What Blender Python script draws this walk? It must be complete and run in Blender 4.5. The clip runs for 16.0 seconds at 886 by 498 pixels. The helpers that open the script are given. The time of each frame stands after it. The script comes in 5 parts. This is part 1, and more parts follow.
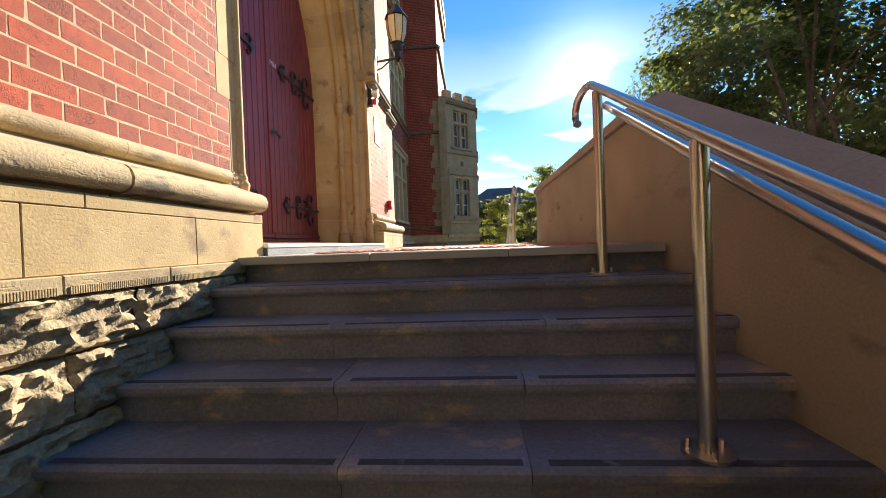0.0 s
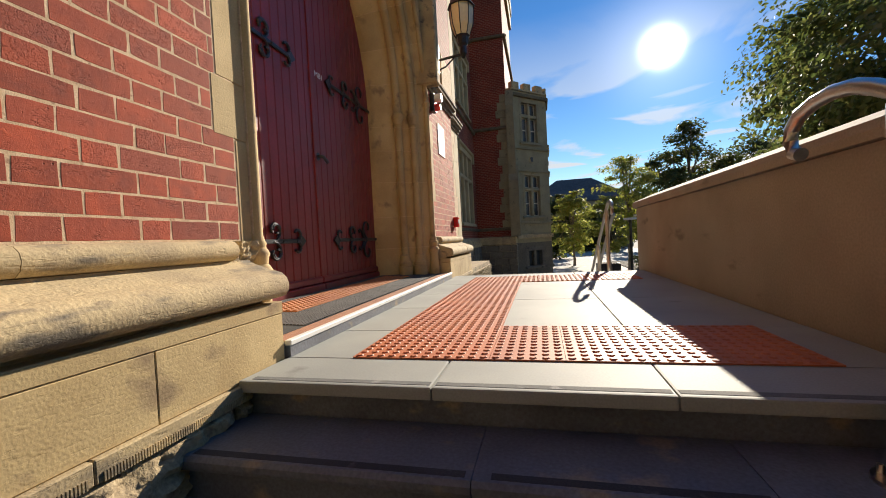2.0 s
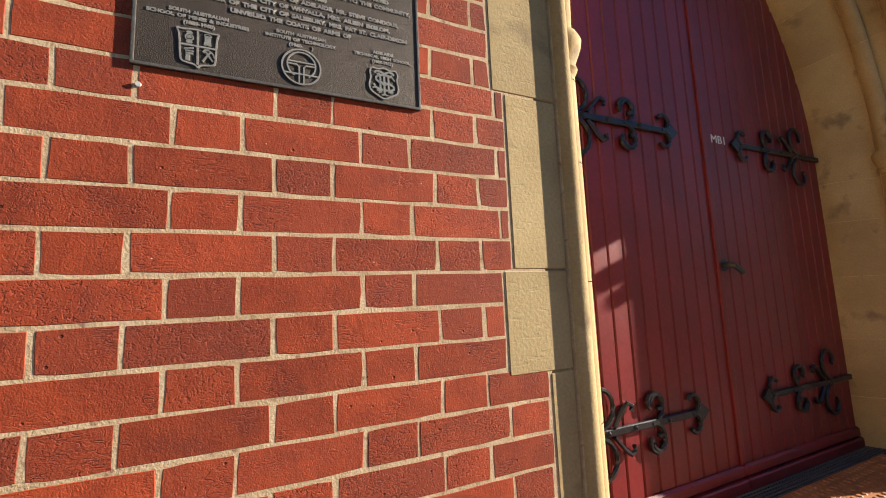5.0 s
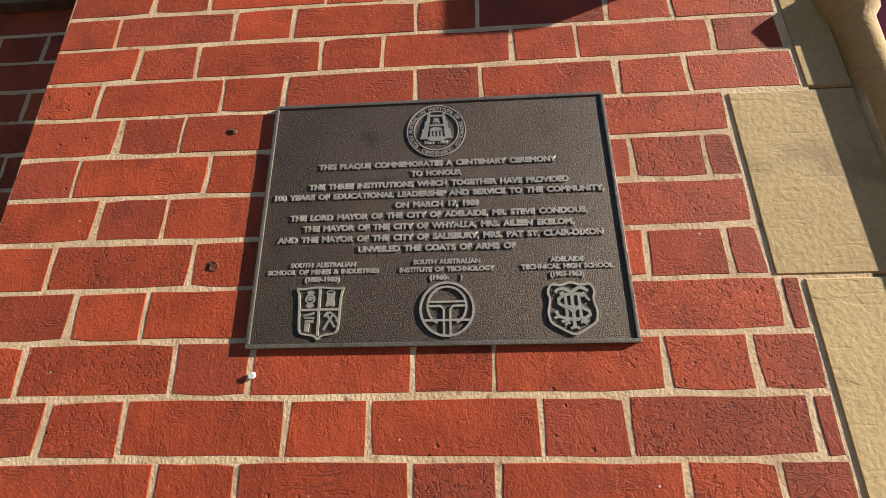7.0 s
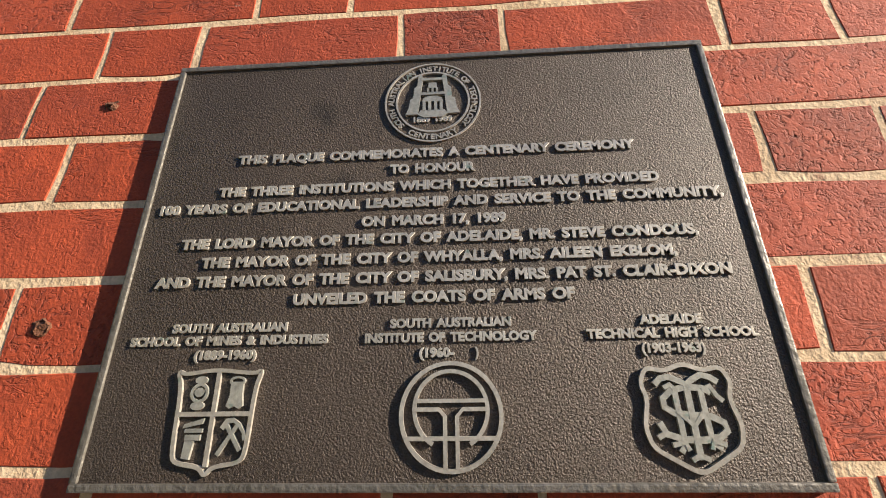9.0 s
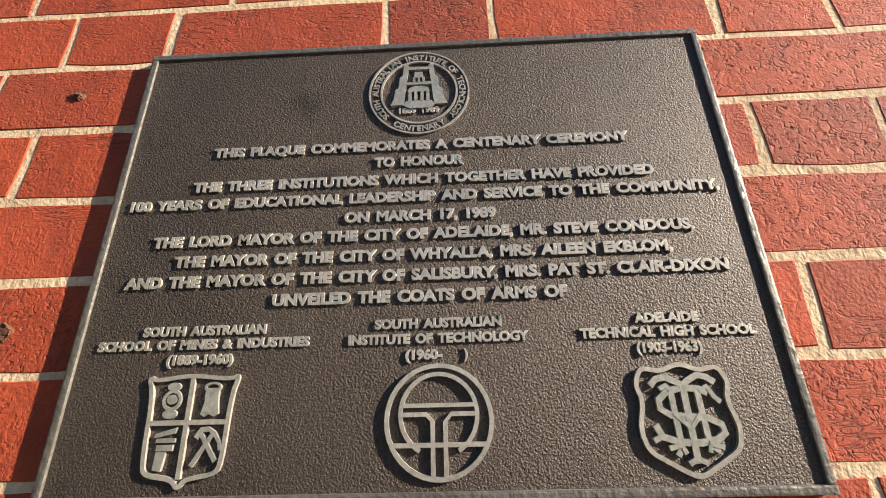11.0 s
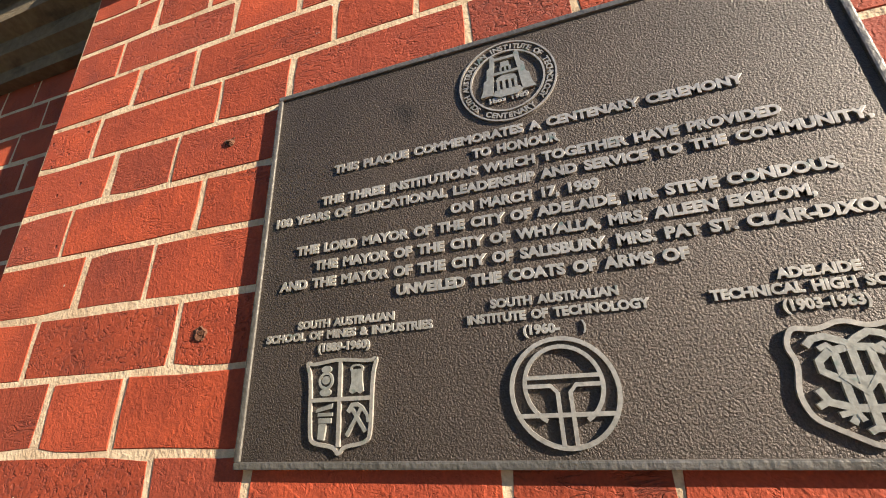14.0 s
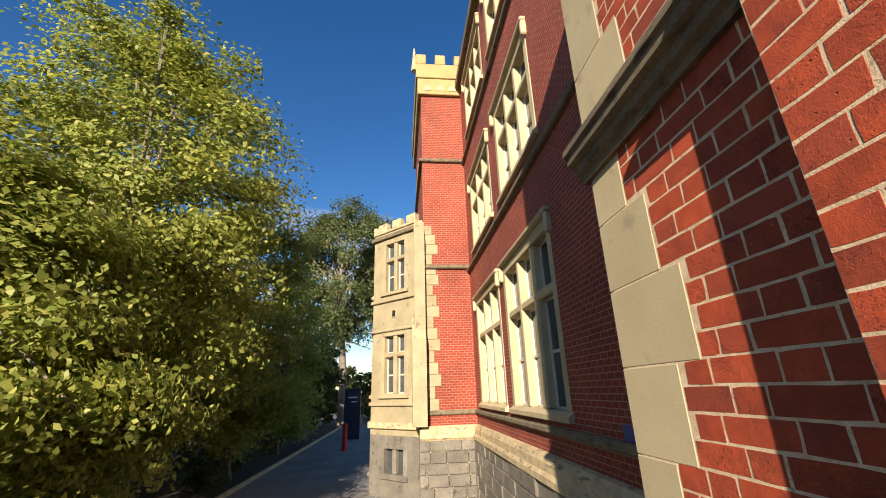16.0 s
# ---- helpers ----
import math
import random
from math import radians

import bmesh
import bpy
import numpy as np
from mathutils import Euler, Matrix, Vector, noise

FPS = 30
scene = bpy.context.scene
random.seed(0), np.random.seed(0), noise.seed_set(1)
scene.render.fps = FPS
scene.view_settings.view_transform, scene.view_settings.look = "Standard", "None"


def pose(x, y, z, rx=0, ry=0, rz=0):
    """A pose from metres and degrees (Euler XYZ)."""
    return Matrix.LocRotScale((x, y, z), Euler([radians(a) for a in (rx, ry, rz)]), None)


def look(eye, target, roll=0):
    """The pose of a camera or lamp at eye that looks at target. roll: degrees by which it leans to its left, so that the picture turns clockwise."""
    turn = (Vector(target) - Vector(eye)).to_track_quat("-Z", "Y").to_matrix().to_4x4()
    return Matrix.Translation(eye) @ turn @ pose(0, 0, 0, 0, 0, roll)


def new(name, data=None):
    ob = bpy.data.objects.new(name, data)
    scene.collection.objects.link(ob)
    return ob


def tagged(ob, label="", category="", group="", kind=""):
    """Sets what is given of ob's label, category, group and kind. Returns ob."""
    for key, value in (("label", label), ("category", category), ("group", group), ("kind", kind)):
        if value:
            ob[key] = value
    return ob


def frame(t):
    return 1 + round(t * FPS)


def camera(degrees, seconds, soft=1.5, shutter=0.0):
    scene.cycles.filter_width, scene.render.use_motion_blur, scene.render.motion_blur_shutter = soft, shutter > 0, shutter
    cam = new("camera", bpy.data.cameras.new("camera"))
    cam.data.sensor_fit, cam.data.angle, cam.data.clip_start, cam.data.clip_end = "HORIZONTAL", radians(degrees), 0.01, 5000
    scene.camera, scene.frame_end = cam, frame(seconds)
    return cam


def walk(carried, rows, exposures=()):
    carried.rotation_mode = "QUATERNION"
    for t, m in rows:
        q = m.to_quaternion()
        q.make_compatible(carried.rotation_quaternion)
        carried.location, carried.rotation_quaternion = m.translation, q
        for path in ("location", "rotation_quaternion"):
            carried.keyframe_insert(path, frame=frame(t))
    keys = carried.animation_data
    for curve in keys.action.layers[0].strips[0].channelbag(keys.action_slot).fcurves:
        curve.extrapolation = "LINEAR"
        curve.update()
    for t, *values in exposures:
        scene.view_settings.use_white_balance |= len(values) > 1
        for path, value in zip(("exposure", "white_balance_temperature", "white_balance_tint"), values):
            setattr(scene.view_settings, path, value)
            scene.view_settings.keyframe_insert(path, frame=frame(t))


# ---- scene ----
cam = camera(94.9, 16.0, soft=1.0)
METRES, EYE, TILT, LEAN, TURN = 3.78, 0.035, 0.0, 0.0, 4.4
ROWS = [
    (0.0, 0.0, 0.0, 0.0, -0.03, -0.71, 2.12),
    (0.5, -0.0124, 0.0623, 0.0213, 1.06, -1.19, 1.76),
    (1.0, -0.009, 0.1181, 0.0431, 2.97, -1.41, 2.21),
    (1.5, -0.0175, 0.1808, 0.0834, 6.25, -0.99, 3.16),
    (2.0, -0.0316, 0.238, 0.1202, 9.19, -1.25, 3.06),
    (2.5, -0.0117, 0.2948, 0.1392, 12.67, -1.57, 2.77),
    (3.0, -0.032, 0.3456, 0.1591, 16.75, -1.95, 2.38),
    (3.5, -0.0467, 0.3948, 0.1964, 21.97, -2.09, 2.49),
    (4.0, -0.0617, 0.4441, 0.2327, 32.39, 0.15, 2.92),
    (4.5, -0.102, 0.4747, 0.253, 47.66, 3.39, 2.67),
    (5.0, -0.138, 0.4866, 0.3054, 61.29, 6.8, 2.3),
    (7.5, -0.2242, 0.5227, 0.4183, 90.61, 19.05, 0.36),
    (8.0, -0.249, 0.5212, 0.4276, 90.25, 20.37, 0.48),
    (8.5, -0.263, 0.5204, 0.4337, 89.63, 20.81, 0.6),
    (9.0, -0.2699, 0.5208, 0.4374, 88.91, 20.57, 0.65),
    (11.5, -0.2745, 0.522, 0.4391, 87.72, 19.94, 1.65),
    (12.0, -0.2755, 0.5218, 0.4385, 87.96, 19.94, 2.13),
    (12.5, -0.2751, 0.5231, 0.4386, 88.56, 20.01, 2.48),
    (13.0, -0.2758, 0.5246, 0.4392, 90.54, 20.17, 2.61),
    (13.5, -0.2758, 0.5248, 0.4378, 94.69, 20.34, 2.58),
    (14.0, -0.2713, 0.5204, 0.4334, 103.33, 20.92, 2.42),
    (14.5, -0.2536, 0.5096, 0.4226, 117.67, 21.25, 2.14),
    (15.0, -0.2146, 0.4924, 0.4122, 134.44, 20.99, 1.88),
    (15.5, -0.1792, 0.4844, 0.3981, 151.91, 20.23, 1.67),
    (16.0, -0.1482, 0.484, 0.3852, 169.9, 19.24, 1.77),
]
walk(cam, [(t, pose(0, 0, EYE, TILT, LEAN, TURN) @ pose(METRES * x, METRES * y, METRES * z, 90 + pitch, roll, yaw)) for t, x, y, z, yaw, pitch, roll in ROWS],
     exposures=((0.0, 1.8), (1.0, 1.5), (2.0, 0.95), (3.0, 0.72), (3.6, 0.6), (4.2, 0.72), (5.0, 1.15), (7.5, 1.12), (8.5, 1.3), (12.0, 1.55), (13.5, 1.6), (14.5, 1.5), (15.0, 1.3), (16.0, 1.2)))

# ---- world and sun ----
CLOUD_SHIFT = (3.1, 1.7, 0.0)
SUN = Vector((0.250, 0.900, 0.359)).normalized()
world = bpy.data.worlds.new("sky_world")
scene.world = world
world.use_nodes = True
wn, wl = world.node_tree.nodes, world.node_tree.links
sky = wn.new("ShaderNodeTexSky")
sky.sky_type = "NISHITA"
sky.sun_disc = False
sky.sun_elevation = math.asin(SUN.z)
sky.sun_rotation = math.atan2(SUN.x, SUN.y)
sky.dust_density, sky.ozone_density, sky.air_density = 0.0, 1.6, 1.0
# broken cloud: noise over a flat layer, thinned out overhead
way = wn.new("ShaderNodeTexCoord")
split = wn.new("ShaderNodeSeparateXYZ")
wl.new(way.outputs["Generated"], split.inputs[0])
up = wn.new("ShaderNodeMath")
up.operation = "MAXIMUM"
up.inputs[1].default_value = 0.04
wl.new(split.outputs[2], up.inputs[0])
flat = wn.new("ShaderNodeVectorMath")
flat.operation = "DIVIDE"
wl.new(way.outputs["Generated"], flat.inputs[0])
wl.new(up.outputs[0], flat.inputs[1])
cloud = wn.new("ShaderNodeTexNoise")
cloud.inputs["Scale"].default_value, cloud.inputs["Detail"].default_value, cloud.inputs["Distortion"].default_value = 0.85, 12, 0.6
shift = wn.new("ShaderNodeVectorMath")
shift.operation = "ADD"
shift.inputs[1].default_value = CLOUD_SHIFT
wl.new(flat.outputs[0], shift.inputs[0])
wl.new(shift.outputs[0], cloud.inputs["Vector"])
cover = wn.new("ShaderNodeMapRange")
cover.inputs[1].default_value, cover.inputs[2].default_value, cover.inputs[4].default_value = 0.515, 0.585, 0.95
wl.new(cloud.outputs[0], cover.inputs[0])
blend = wn.new("ShaderNodeMix")
blend.data_type = "RGBA"
blend.inputs[7].default_value = (9.5, 9.7, 10.0, 1)
vivid = wn.new("ShaderNodeHueSaturation")
vivid.inputs["Hue"].default_value, vivid.inputs["Saturation"].default_value, vivid.inputs["Value"].default_value = 0.510, 1.36, 1.62
wl.new(sky.outputs[0], vivid.inputs["Color"])
wl.new(vivid.outputs[0], blend.inputs[6])
low = wn.new("ShaderNodeMapRange")
low.inputs[1].default_value, low.inputs[2].default_value, low.inputs[3].default_value, low.inputs[4].default_value = 0.14, 0.46, 1.0, 0.0
wl.new(split.outputs[2], low.inputs[0])
thin = wn.new("ShaderNodeMath")
thin.operation = "MULTIPLY"
wl.new(cover.outputs[0], thin.inputs[0])
wl.new(low.outputs[0], thin.inputs[1])
wl.new(thin.outputs[0], blend.inputs[0])
# the sun itself with its bright haze
dot = wn.new("ShaderNodeVectorMath")
dot.operation = "DOT_PRODUCT"
dot.inputs[1].default_value = SUN
wl.new(way.outputs["Generated"], dot.inputs[0])
clip = wn.new("ShaderNodeMath")
clip.operation = "MAXIMUM"
clip.inputs[1].default_value = 0.0
wl.new(dot.outputs["Value"], clip.inputs[0])
core = wn.new("ShaderNodeMath")
core.operation = "POWER"
core.inputs[1].default_value = 3600.0
wl.new(clip.outputs[0], core.inputs[0])
near = wn.new("ShaderNodeMath")
near.operation = "MULTIPLY"
near.inputs[1].default_value = 120.0
wl.new(core.outputs[0], near.inputs[0])
wide = wn.new("ShaderNodeMath")
wide.operation = "POWER"
wide.inputs[1].default_value = 200.0
wl.new(clip.outputs[0], wide.inputs[0])
soft_glow = wn.new("ShaderNodeMath")
soft_glow.operation = "MULTIPLY_ADD"
soft_glow.inputs[1].default_value = 4.5
wl.new(wide.outputs[0], soft_glow.inputs[0])
wl.new(near.outputs[0], soft_glow.inputs[2])
halo = wn.new("ShaderNodeVectorMath")
halo.operation = "ADD"
wl.new(blend.outputs[2], halo.inputs[0])
wl.new(soft_glow.outputs[0], halo.inputs[1])
wl.new(halo.outputs[0], wn["Background"].inputs[0])
wn["Background"].inputs[1].default_value = 0.042
sun_data = bpy.data.lights.new("sun", "SUN")
sun_data.energy, sun_data.angle, sun_data.color = 5.0, radians(0.5), (1.0, 0.88, 0.72)
sun = new("sun", sun_data)
sun.matrix_world = look(SUN * 50, (0, 0, 0))


# ---- materials ----
def mat(name, c1, c2=None, rough=0.7, metal=0.0, scale=6.0, fine=60.0, bump=0.2, fine_mix=0.35, random_amt=0.0, c3=None, spot=0.0, dist=0.01, streak=0.0, stretch=None):
    """A procedural surface: two colours mixed at two scales, a third in spots, relief from the fine grain."""
    m = bpy.data.materials.new(name)
    m.use_nodes = True
    n, l = m.node_tree.nodes, m.node_tree.links
    b = n["Principled BSDF"]
    b.inputs["Roughness"].default_value = rough
    b.inputs["Metallic"].default_value = metal
    geo = n.new("ShaderNodeNewGeometry")
    big = n.new("ShaderNodeTexNoise")
    big.inputs["Scale"].default_value, big.inputs["Detail"].default_value = scale, 5
    small = n.new("ShaderNodeTexNoise")
    small.inputs["Scale"].default_value, small.inputs["Detail"].default_value = fine, 4
    l.new(geo.outputs["Position"], big.inputs["Vector"])
    l.new(geo.outputs["Position"], small.inputs["Vector"])
    ramp = n.new("ShaderNodeMapRange")
    ramp.inputs[1].default_value, ramp.inputs[2].default_value = 0.35, 0.65
    l.new(big.outputs[0], ramp.inputs[0])
    mix = n.new("ShaderNodeMix")
    mix.data_type = "RGBA"
    c2 = c2 or tuple(0.7 * v for v in c1)
    mix.inputs[6].default_value, mix.inputs[7].default_value = (*c1, 1), (*c2, 1)
    l.new(ramp.outputs[0], mix.inputs[0])
    col = mix.outputs[2]
    if c3:
        r3 = n.new("ShaderNodeMapRange")
        r3.inputs[1].default_value, r3.inputs[2].default_value = 0.62 - spot, 0.72 - spot
        n3 = n.new("ShaderNodeTexNoise")
        n3.inputs["Scale"].default_value, n3.inputs["Detail"].default_value = scale * 2.3, 6
        if stretch:
            sv = n.new("ShaderNodeVectorMath")
            sv.operation = "MULTIPLY"
            sv.inputs[1].default_value = stretch
            l.new(geo.outputs["Position"], sv.inputs[0])
            l.new(sv.outputs[0], n3.inputs["Vector"])
        else:
            l.new(geo.outputs["Position"], n3.inputs["Vector"])
        l.new(n3.outputs[0], r3.inputs[0])
        m3 = n.new("ShaderNodeMix")
        m3.data_type = "RGBA"
        m3.inputs[7].default_value = (*c3, 1)
        l.new(col, m3.inputs[6])
        l.new(r3.outputs[0], m3.inputs[0])
        col = m3.outputs[2]
    fm = n.new("ShaderNodeMapRange")
    fm.inputs[1].default_value, fm.inputs[2].default_value = 0.3, 0.7
    fm.inputs[3].default_value, fm.inputs[4].default_value = 1 - fine_mix, 1 + fine_mix
    l.new(small.outputs[0], fm.inputs[0])
    val = fm.outputs[0]
    if random_amt:
        info = n.new("ShaderNodeObjectInfo")
        rr = n.new("ShaderNodeMapRange")
        rr.inputs[3].default_value, rr.inputs[4].default_value = 1 - random_amt, 1 + random_amt
        l.new(info.outputs["Random"], rr.inputs[0])
        mul = n.new("ShaderNodeMath")
        mul.operation = "MULTIPLY"
        l.new(val, mul.inputs[0])
        l.new(rr.outputs[0], mul.inputs[1])
        val = mul.outputs[0]
    sc = n.new("ShaderNodeVectorMath")
    sc.operation = "SCALE"
    l.new(col, sc.inputs[0])
    l.new(val, sc.inputs["Scale"])
    l.new(sc.outputs[0], b.inputs["Base Color"])
    if bump:
        bp = n.new("ShaderNodeBump")
        bp.inputs["Strength"].default_value, bp.inputs["Distance"].default_value = bump, dist
        height = small.outputs[0]
        if streak:
            # drag marks and cracks, longer along the face than across
            sm = n.new("ShaderNodeMapping")
            sm.inputs["Scale"].default_value, sm.inputs["Rotation"].default_value = (30, 16, 75), (0.35, 0, 0)
            l.new(geo.outputs["Position"], sm.inputs["Vector"])
            cr = n.new("ShaderNodeTexNoise")
            cr.inputs["Scale"].default_value, cr.inputs["Detail"].default_value, cr.inputs["Distortion"].default_value = 1.0, 6, 0.6
            l.new(sm.outputs[0], cr.inputs["Vector"])
            cm = n.new("ShaderNodeMapRange")
            cm.inputs[1].default_value, cm.inputs[2].default_value, cm.inputs[3].default_value, cm.inputs[4].default_value = 0.56, 0.68, 0.0, -streak
            l.new(cr.outputs[0], cm.inputs[0])
            ad = n.new("ShaderNodeMath")
            l.new(height, ad.inputs[0])
            l.new(cm.outputs[0], ad.inputs[1])
            height = ad.outputs[0]
        l.new(height, bp.inputs["Height"])
        l.new(bp.outputs[0], b.inputs["Normal"])
    return m


def far_brick(name, axis):
    """Small-scale brickwork for walls that stay far off. axis: the wall's horizontal axis, 0 or 1."""
    m = bpy.data.materials.new(name)
    m.use_nodes = True
    n, l = m.node_tree.nodes, m.node_tree.links
    b = n["Principled BSDF"]
    b.inputs["Roughness"].default_value = 0.85
    geo = n.new("ShaderNodeNewGeometry")
    sep = n.new("ShaderNodeSeparateXYZ")
    comb = n.new("ShaderNodeCombineXYZ")
    l.new(geo.outputs["Position"], sep.inputs[0])
    l.new(sep.outputs[axis], comb.inputs[0])
    l.new(sep.outputs[2], comb.inputs[1])
    br = n.new("ShaderNodeTexBrick")
    br.inputs["Scale"].default_value = 1.0
    br.inputs["Brick Width"].default_value, br.inputs["Row Height"].default_value = 0.18, 0.0778
    br.inputs["Mortar Size"].default_value, br.inputs["Mortar Smooth"].default_value = 0.006, 0.2
    br.inputs["Color1"].default_value, br.inputs["Color2"].default_value = (0.25, 0.034, 0.014, 1), (0.18, 0.025, 0.012, 1)
    br.inputs["Mortar"].default_value = (0.36, 0.19, 0.12, 1)
    l.new(comb.outputs[0], br.inputs["Vector"])
    ns = n.new("ShaderNodeTexNoise")
    ns.inputs["Scale"].default_value, ns.inputs["Detail"].default_value = 0.9, 6
    l.new(geo.outputs["Position"], ns.inputs["Vector"])
    mr = n.new("ShaderNodeMapRange")
    mr.inputs[1].default_value, mr.inputs[2].default_value, mr.inputs[3].default_value, mr.inputs[4].default_value = 0.3, 0.7, 0.8, 1.2
    l.new(ns.outputs[0], mr.inputs[0])
    sc = n.new("ShaderNodeVectorMath")
    sc.operation = "SCALE"
    l.new(br.outputs[0], sc.inputs[0])
    l.new(mr.outputs[0], sc.inputs["Scale"])
    l.new(sc.outputs[0], b.inputs["Base Color"])
    bp = n.new("ShaderNodeBump")
    bp.invert = True
    bp.inputs["Strength"].default_value, bp.inputs["Distance"].default_value = 0.6, 0.006
    l.new(br.outputs["Fac"], bp.inputs["Height"])
    l.new(bp.outputs[0], b.inputs["Normal"])
    return m


def brick_material(name):
    """Hand-pressed brick: wrinkles, cracks and pits that differ from brick to brick, some bricks badly pitted."""
    m = bpy.data.materials.new(name)
    m.use_nodes = True
    n, l = m.node_tree.nodes, m.node_tree.links
    b = n["Principled BSDF"]
    b.inputs["Roughness"].default_value = 0.84
    geo = n.new("ShaderNodeNewGeometry")
    info = n.new("ShaderNodeObjectInfo")

    def math_node(op, a, c=None, d=None):
        q = n.new("ShaderNodeMath")
        q.operation = op
        for i, v in enumerate((a, c, d)):
            if v is None:
                continue
            if isinstance(v, (int, float)):
                q.inputs[i].default_value = v
            else:
                l.new(v, q.inputs[i])
        return q.outputs[0]

    def span(v, a, c, lo=0.0, hi=1.0):
        q = n.new("ShaderNodeMapRange")
        for i, x in enumerate((a, c, lo, hi)):
            q.inputs[i + 1].default_value = x
        l.new(v, q.inputs[0])
        return q.outputs[0]

    shift = n.new("ShaderNodeVectorMath")
    shift.operation = "MULTIPLY_ADD"
    l.new(info.outputs["Random"], shift.inputs[0])
    shift.inputs[1].default_value = (3.7, 17.3, 9.1)
    l.new(geo.outputs["Position"], shift.inputs[2])

    def grain(scale, detail, distortion=0.0, stretch=None, turn=0.0):
        q = n.new("ShaderNodeTexNoise")
        q.inputs["Scale"].default_value, q.inputs["Detail"].default_value, q.inputs["Distortion"].default_value = scale, detail, distortion
        src = shift.outputs[0]
        if stretch:
            mp = n.new("ShaderNodeMapping")
            mp.inputs["Scale"].default_value, mp.inputs["Rotation"].default_value = stretch, (turn, 0, 0)
            l.new(src, mp.inputs["Vector"])
            src = mp.outputs[0]
        l.new(src, q.inputs["Vector"])
        return q.outputs[0]

    def mixed(fac, c1, c2):
        q = n.new("ShaderNodeMix")
        q.data_type = "RGBA"
        l.new(fac, q.inputs[0])
        for c, k in ((c1, 6), (c2, 7)):
            if isinstance(c, tuple):
                q.inputs[k].default_value = (*c, 1)
            else:
                l.new(c, q.inputs[k])
        return q.outputs[2]

    rnd = info.outputs["Random"]
    rnd2 = math_node("FRACT", math_node("MULTIPLY", rnd, 7.31))
    rnd3 = math_node("FRACT", math_node("MULTIPLY", rnd, 23.7))
    fine = grain(330, 4)
    lump = grain(70, 5, 0.4)
    wrinkle = grain(1.0, 7, 1.4, (40, 26, 88), 0.35)
    crack = span(math_node("ABSOLUTE", math_node("SUBTRACT", wrinkle, 0.5)), 0.0, 0.055, 1.0, 0.0)
    where = span(grain(13, 3), 0.53, 0.66)
    crack = math_node("MULTIPLY", crack, where)
    bad = span(rnd2, 0.66, 0.86, 0.10, 1.0)
    crumb = grain(170, 7, 0.9)
    pit = math_node("MULTIPLY", span(crumb, 0.50, 0.66), math_node("MULTIPLY", span(lump, 0.38, 0.58), bad))
    hole = n.new("ShaderNodeTexVoronoi")
    hole.inputs["Scale"].default_value = 30
    l.new(shift.outputs[0], hole.inputs["Vector"])
    tell = n.new("ShaderNodeSeparateXYZ")
    l.new(hole.outputs["Color"], tell.inputs[0])
    dot_at = span(hole.outputs["Distance"], 0.05, 0.10, 1.0, 0.0)
    spot = math_node("MULTIPLY", dot_at, math_node("GREATER_THAN", tell.outputs[0], 0.8))
    fleck = math_node("MULTIPLY", span(hole.outputs["Distance"], 0.03, 0.06, 1.0, 0.0), math_node("LESS_THAN", tell.outputs[0], 0.10))
    col = mixed(span(grain(16, 5), 0.36, 0.64), (0.40, 0.060, 0.017), (0.29, 0.042, 0.013))
    col = mixed(span(rnd3, 0.55, 1.0, 0.0, 0.75), col, (0.27, 0.046, 0.020))
    col = mixed(span(grain(7, 6), 0.60, 0.74, 0.0, 0.6), col, (0.15, 0.028, 0.018))
    col = mixed(span(lump, 0.62, 0.74, 0.0, 0.5), col, (0.50, 0.085, 0.024))
    col = mixed(fleck, col, (0.62, 0.55, 0.46))
    val = math_node("MULTIPLY", span(rnd, 0.0, 1.0, 0.80, 1.20), span(fine, 0.3, 0.7, 0.84, 1.16))
    # some shade in the cracks and holes is put into the colour too
    val = math_node("MULTIPLY", val, math_node("SUBTRACT", 1.0, math_node("MULTIPLY", math_node("MAXIMUM", math_node("MULTIPLY", crack, 0.5), spot), 0.45)))
    sc = n.new("ShaderNodeVectorMath")
    sc.operation = "SCALE"
    l.new(col, sc.inputs[0])
    l.new(val, sc.inputs["Scale"])
    l.new(sc.outputs[0], b.inputs["Base Color"])
    height = math_node("MULTIPLY_ADD", fine, 0.16, math_node("MULTIPLY", lump, 0.30))
    height = math_node("SUBTRACT", height, math_node("MULTIPLY", crack, 0.30))
    height = math_node("SUBTRACT", height, math_node("MULTIPLY", pit, 0.85))
    height = math_node("SUBTRACT", height, math_node("MULTIPLY", spot, 0.8))
    bp = n.new("ShaderNodeBump")
    bp.inputs["Strength"].default_value, bp.inputs["Distance"].default_value = 1.0, 0.0045
    l.new(height, bp.inputs["Height"])
    l.new(bp.outputs[0], b.inputs["Normal"])
    return m


BRICK = brick_material("red_brick")
MORTAR = mat("buff_mortar", (0.70, 0.53, 0.34), (0.54, 0.38, 0.23), 0.92, 0, 22, 240, 0.6, 0.14, 0, (0.36, 0.21, 0.13), 0.0, 0.0025)
FAR_BRICK_Y = far_brick("far_brickwork_along", 1)
FAR_BRICK_X = far_brick("far_brickwork_across", 0)
SAND = mat("sandstone", (0.56, 0.42, 0.21), (0.43, 0.305, 0.14), 0.88, 0, 3.0, 120, 0.35, 0.10, 0.09, (0.29, 0.205, 0.11), 0.03, 0.003, streak=0.4, stretch=(1, 0.6, 0.8))
SAND_PALE = mat("pale_sandstone", (0.48, 0.39, 0.23), (0.41, 0.325, 0.185), 0.88, 0, 2, 140, 0.1, 0.08, 0.08, (0.33, 0.26, 0.16), -0.03, 0.003)
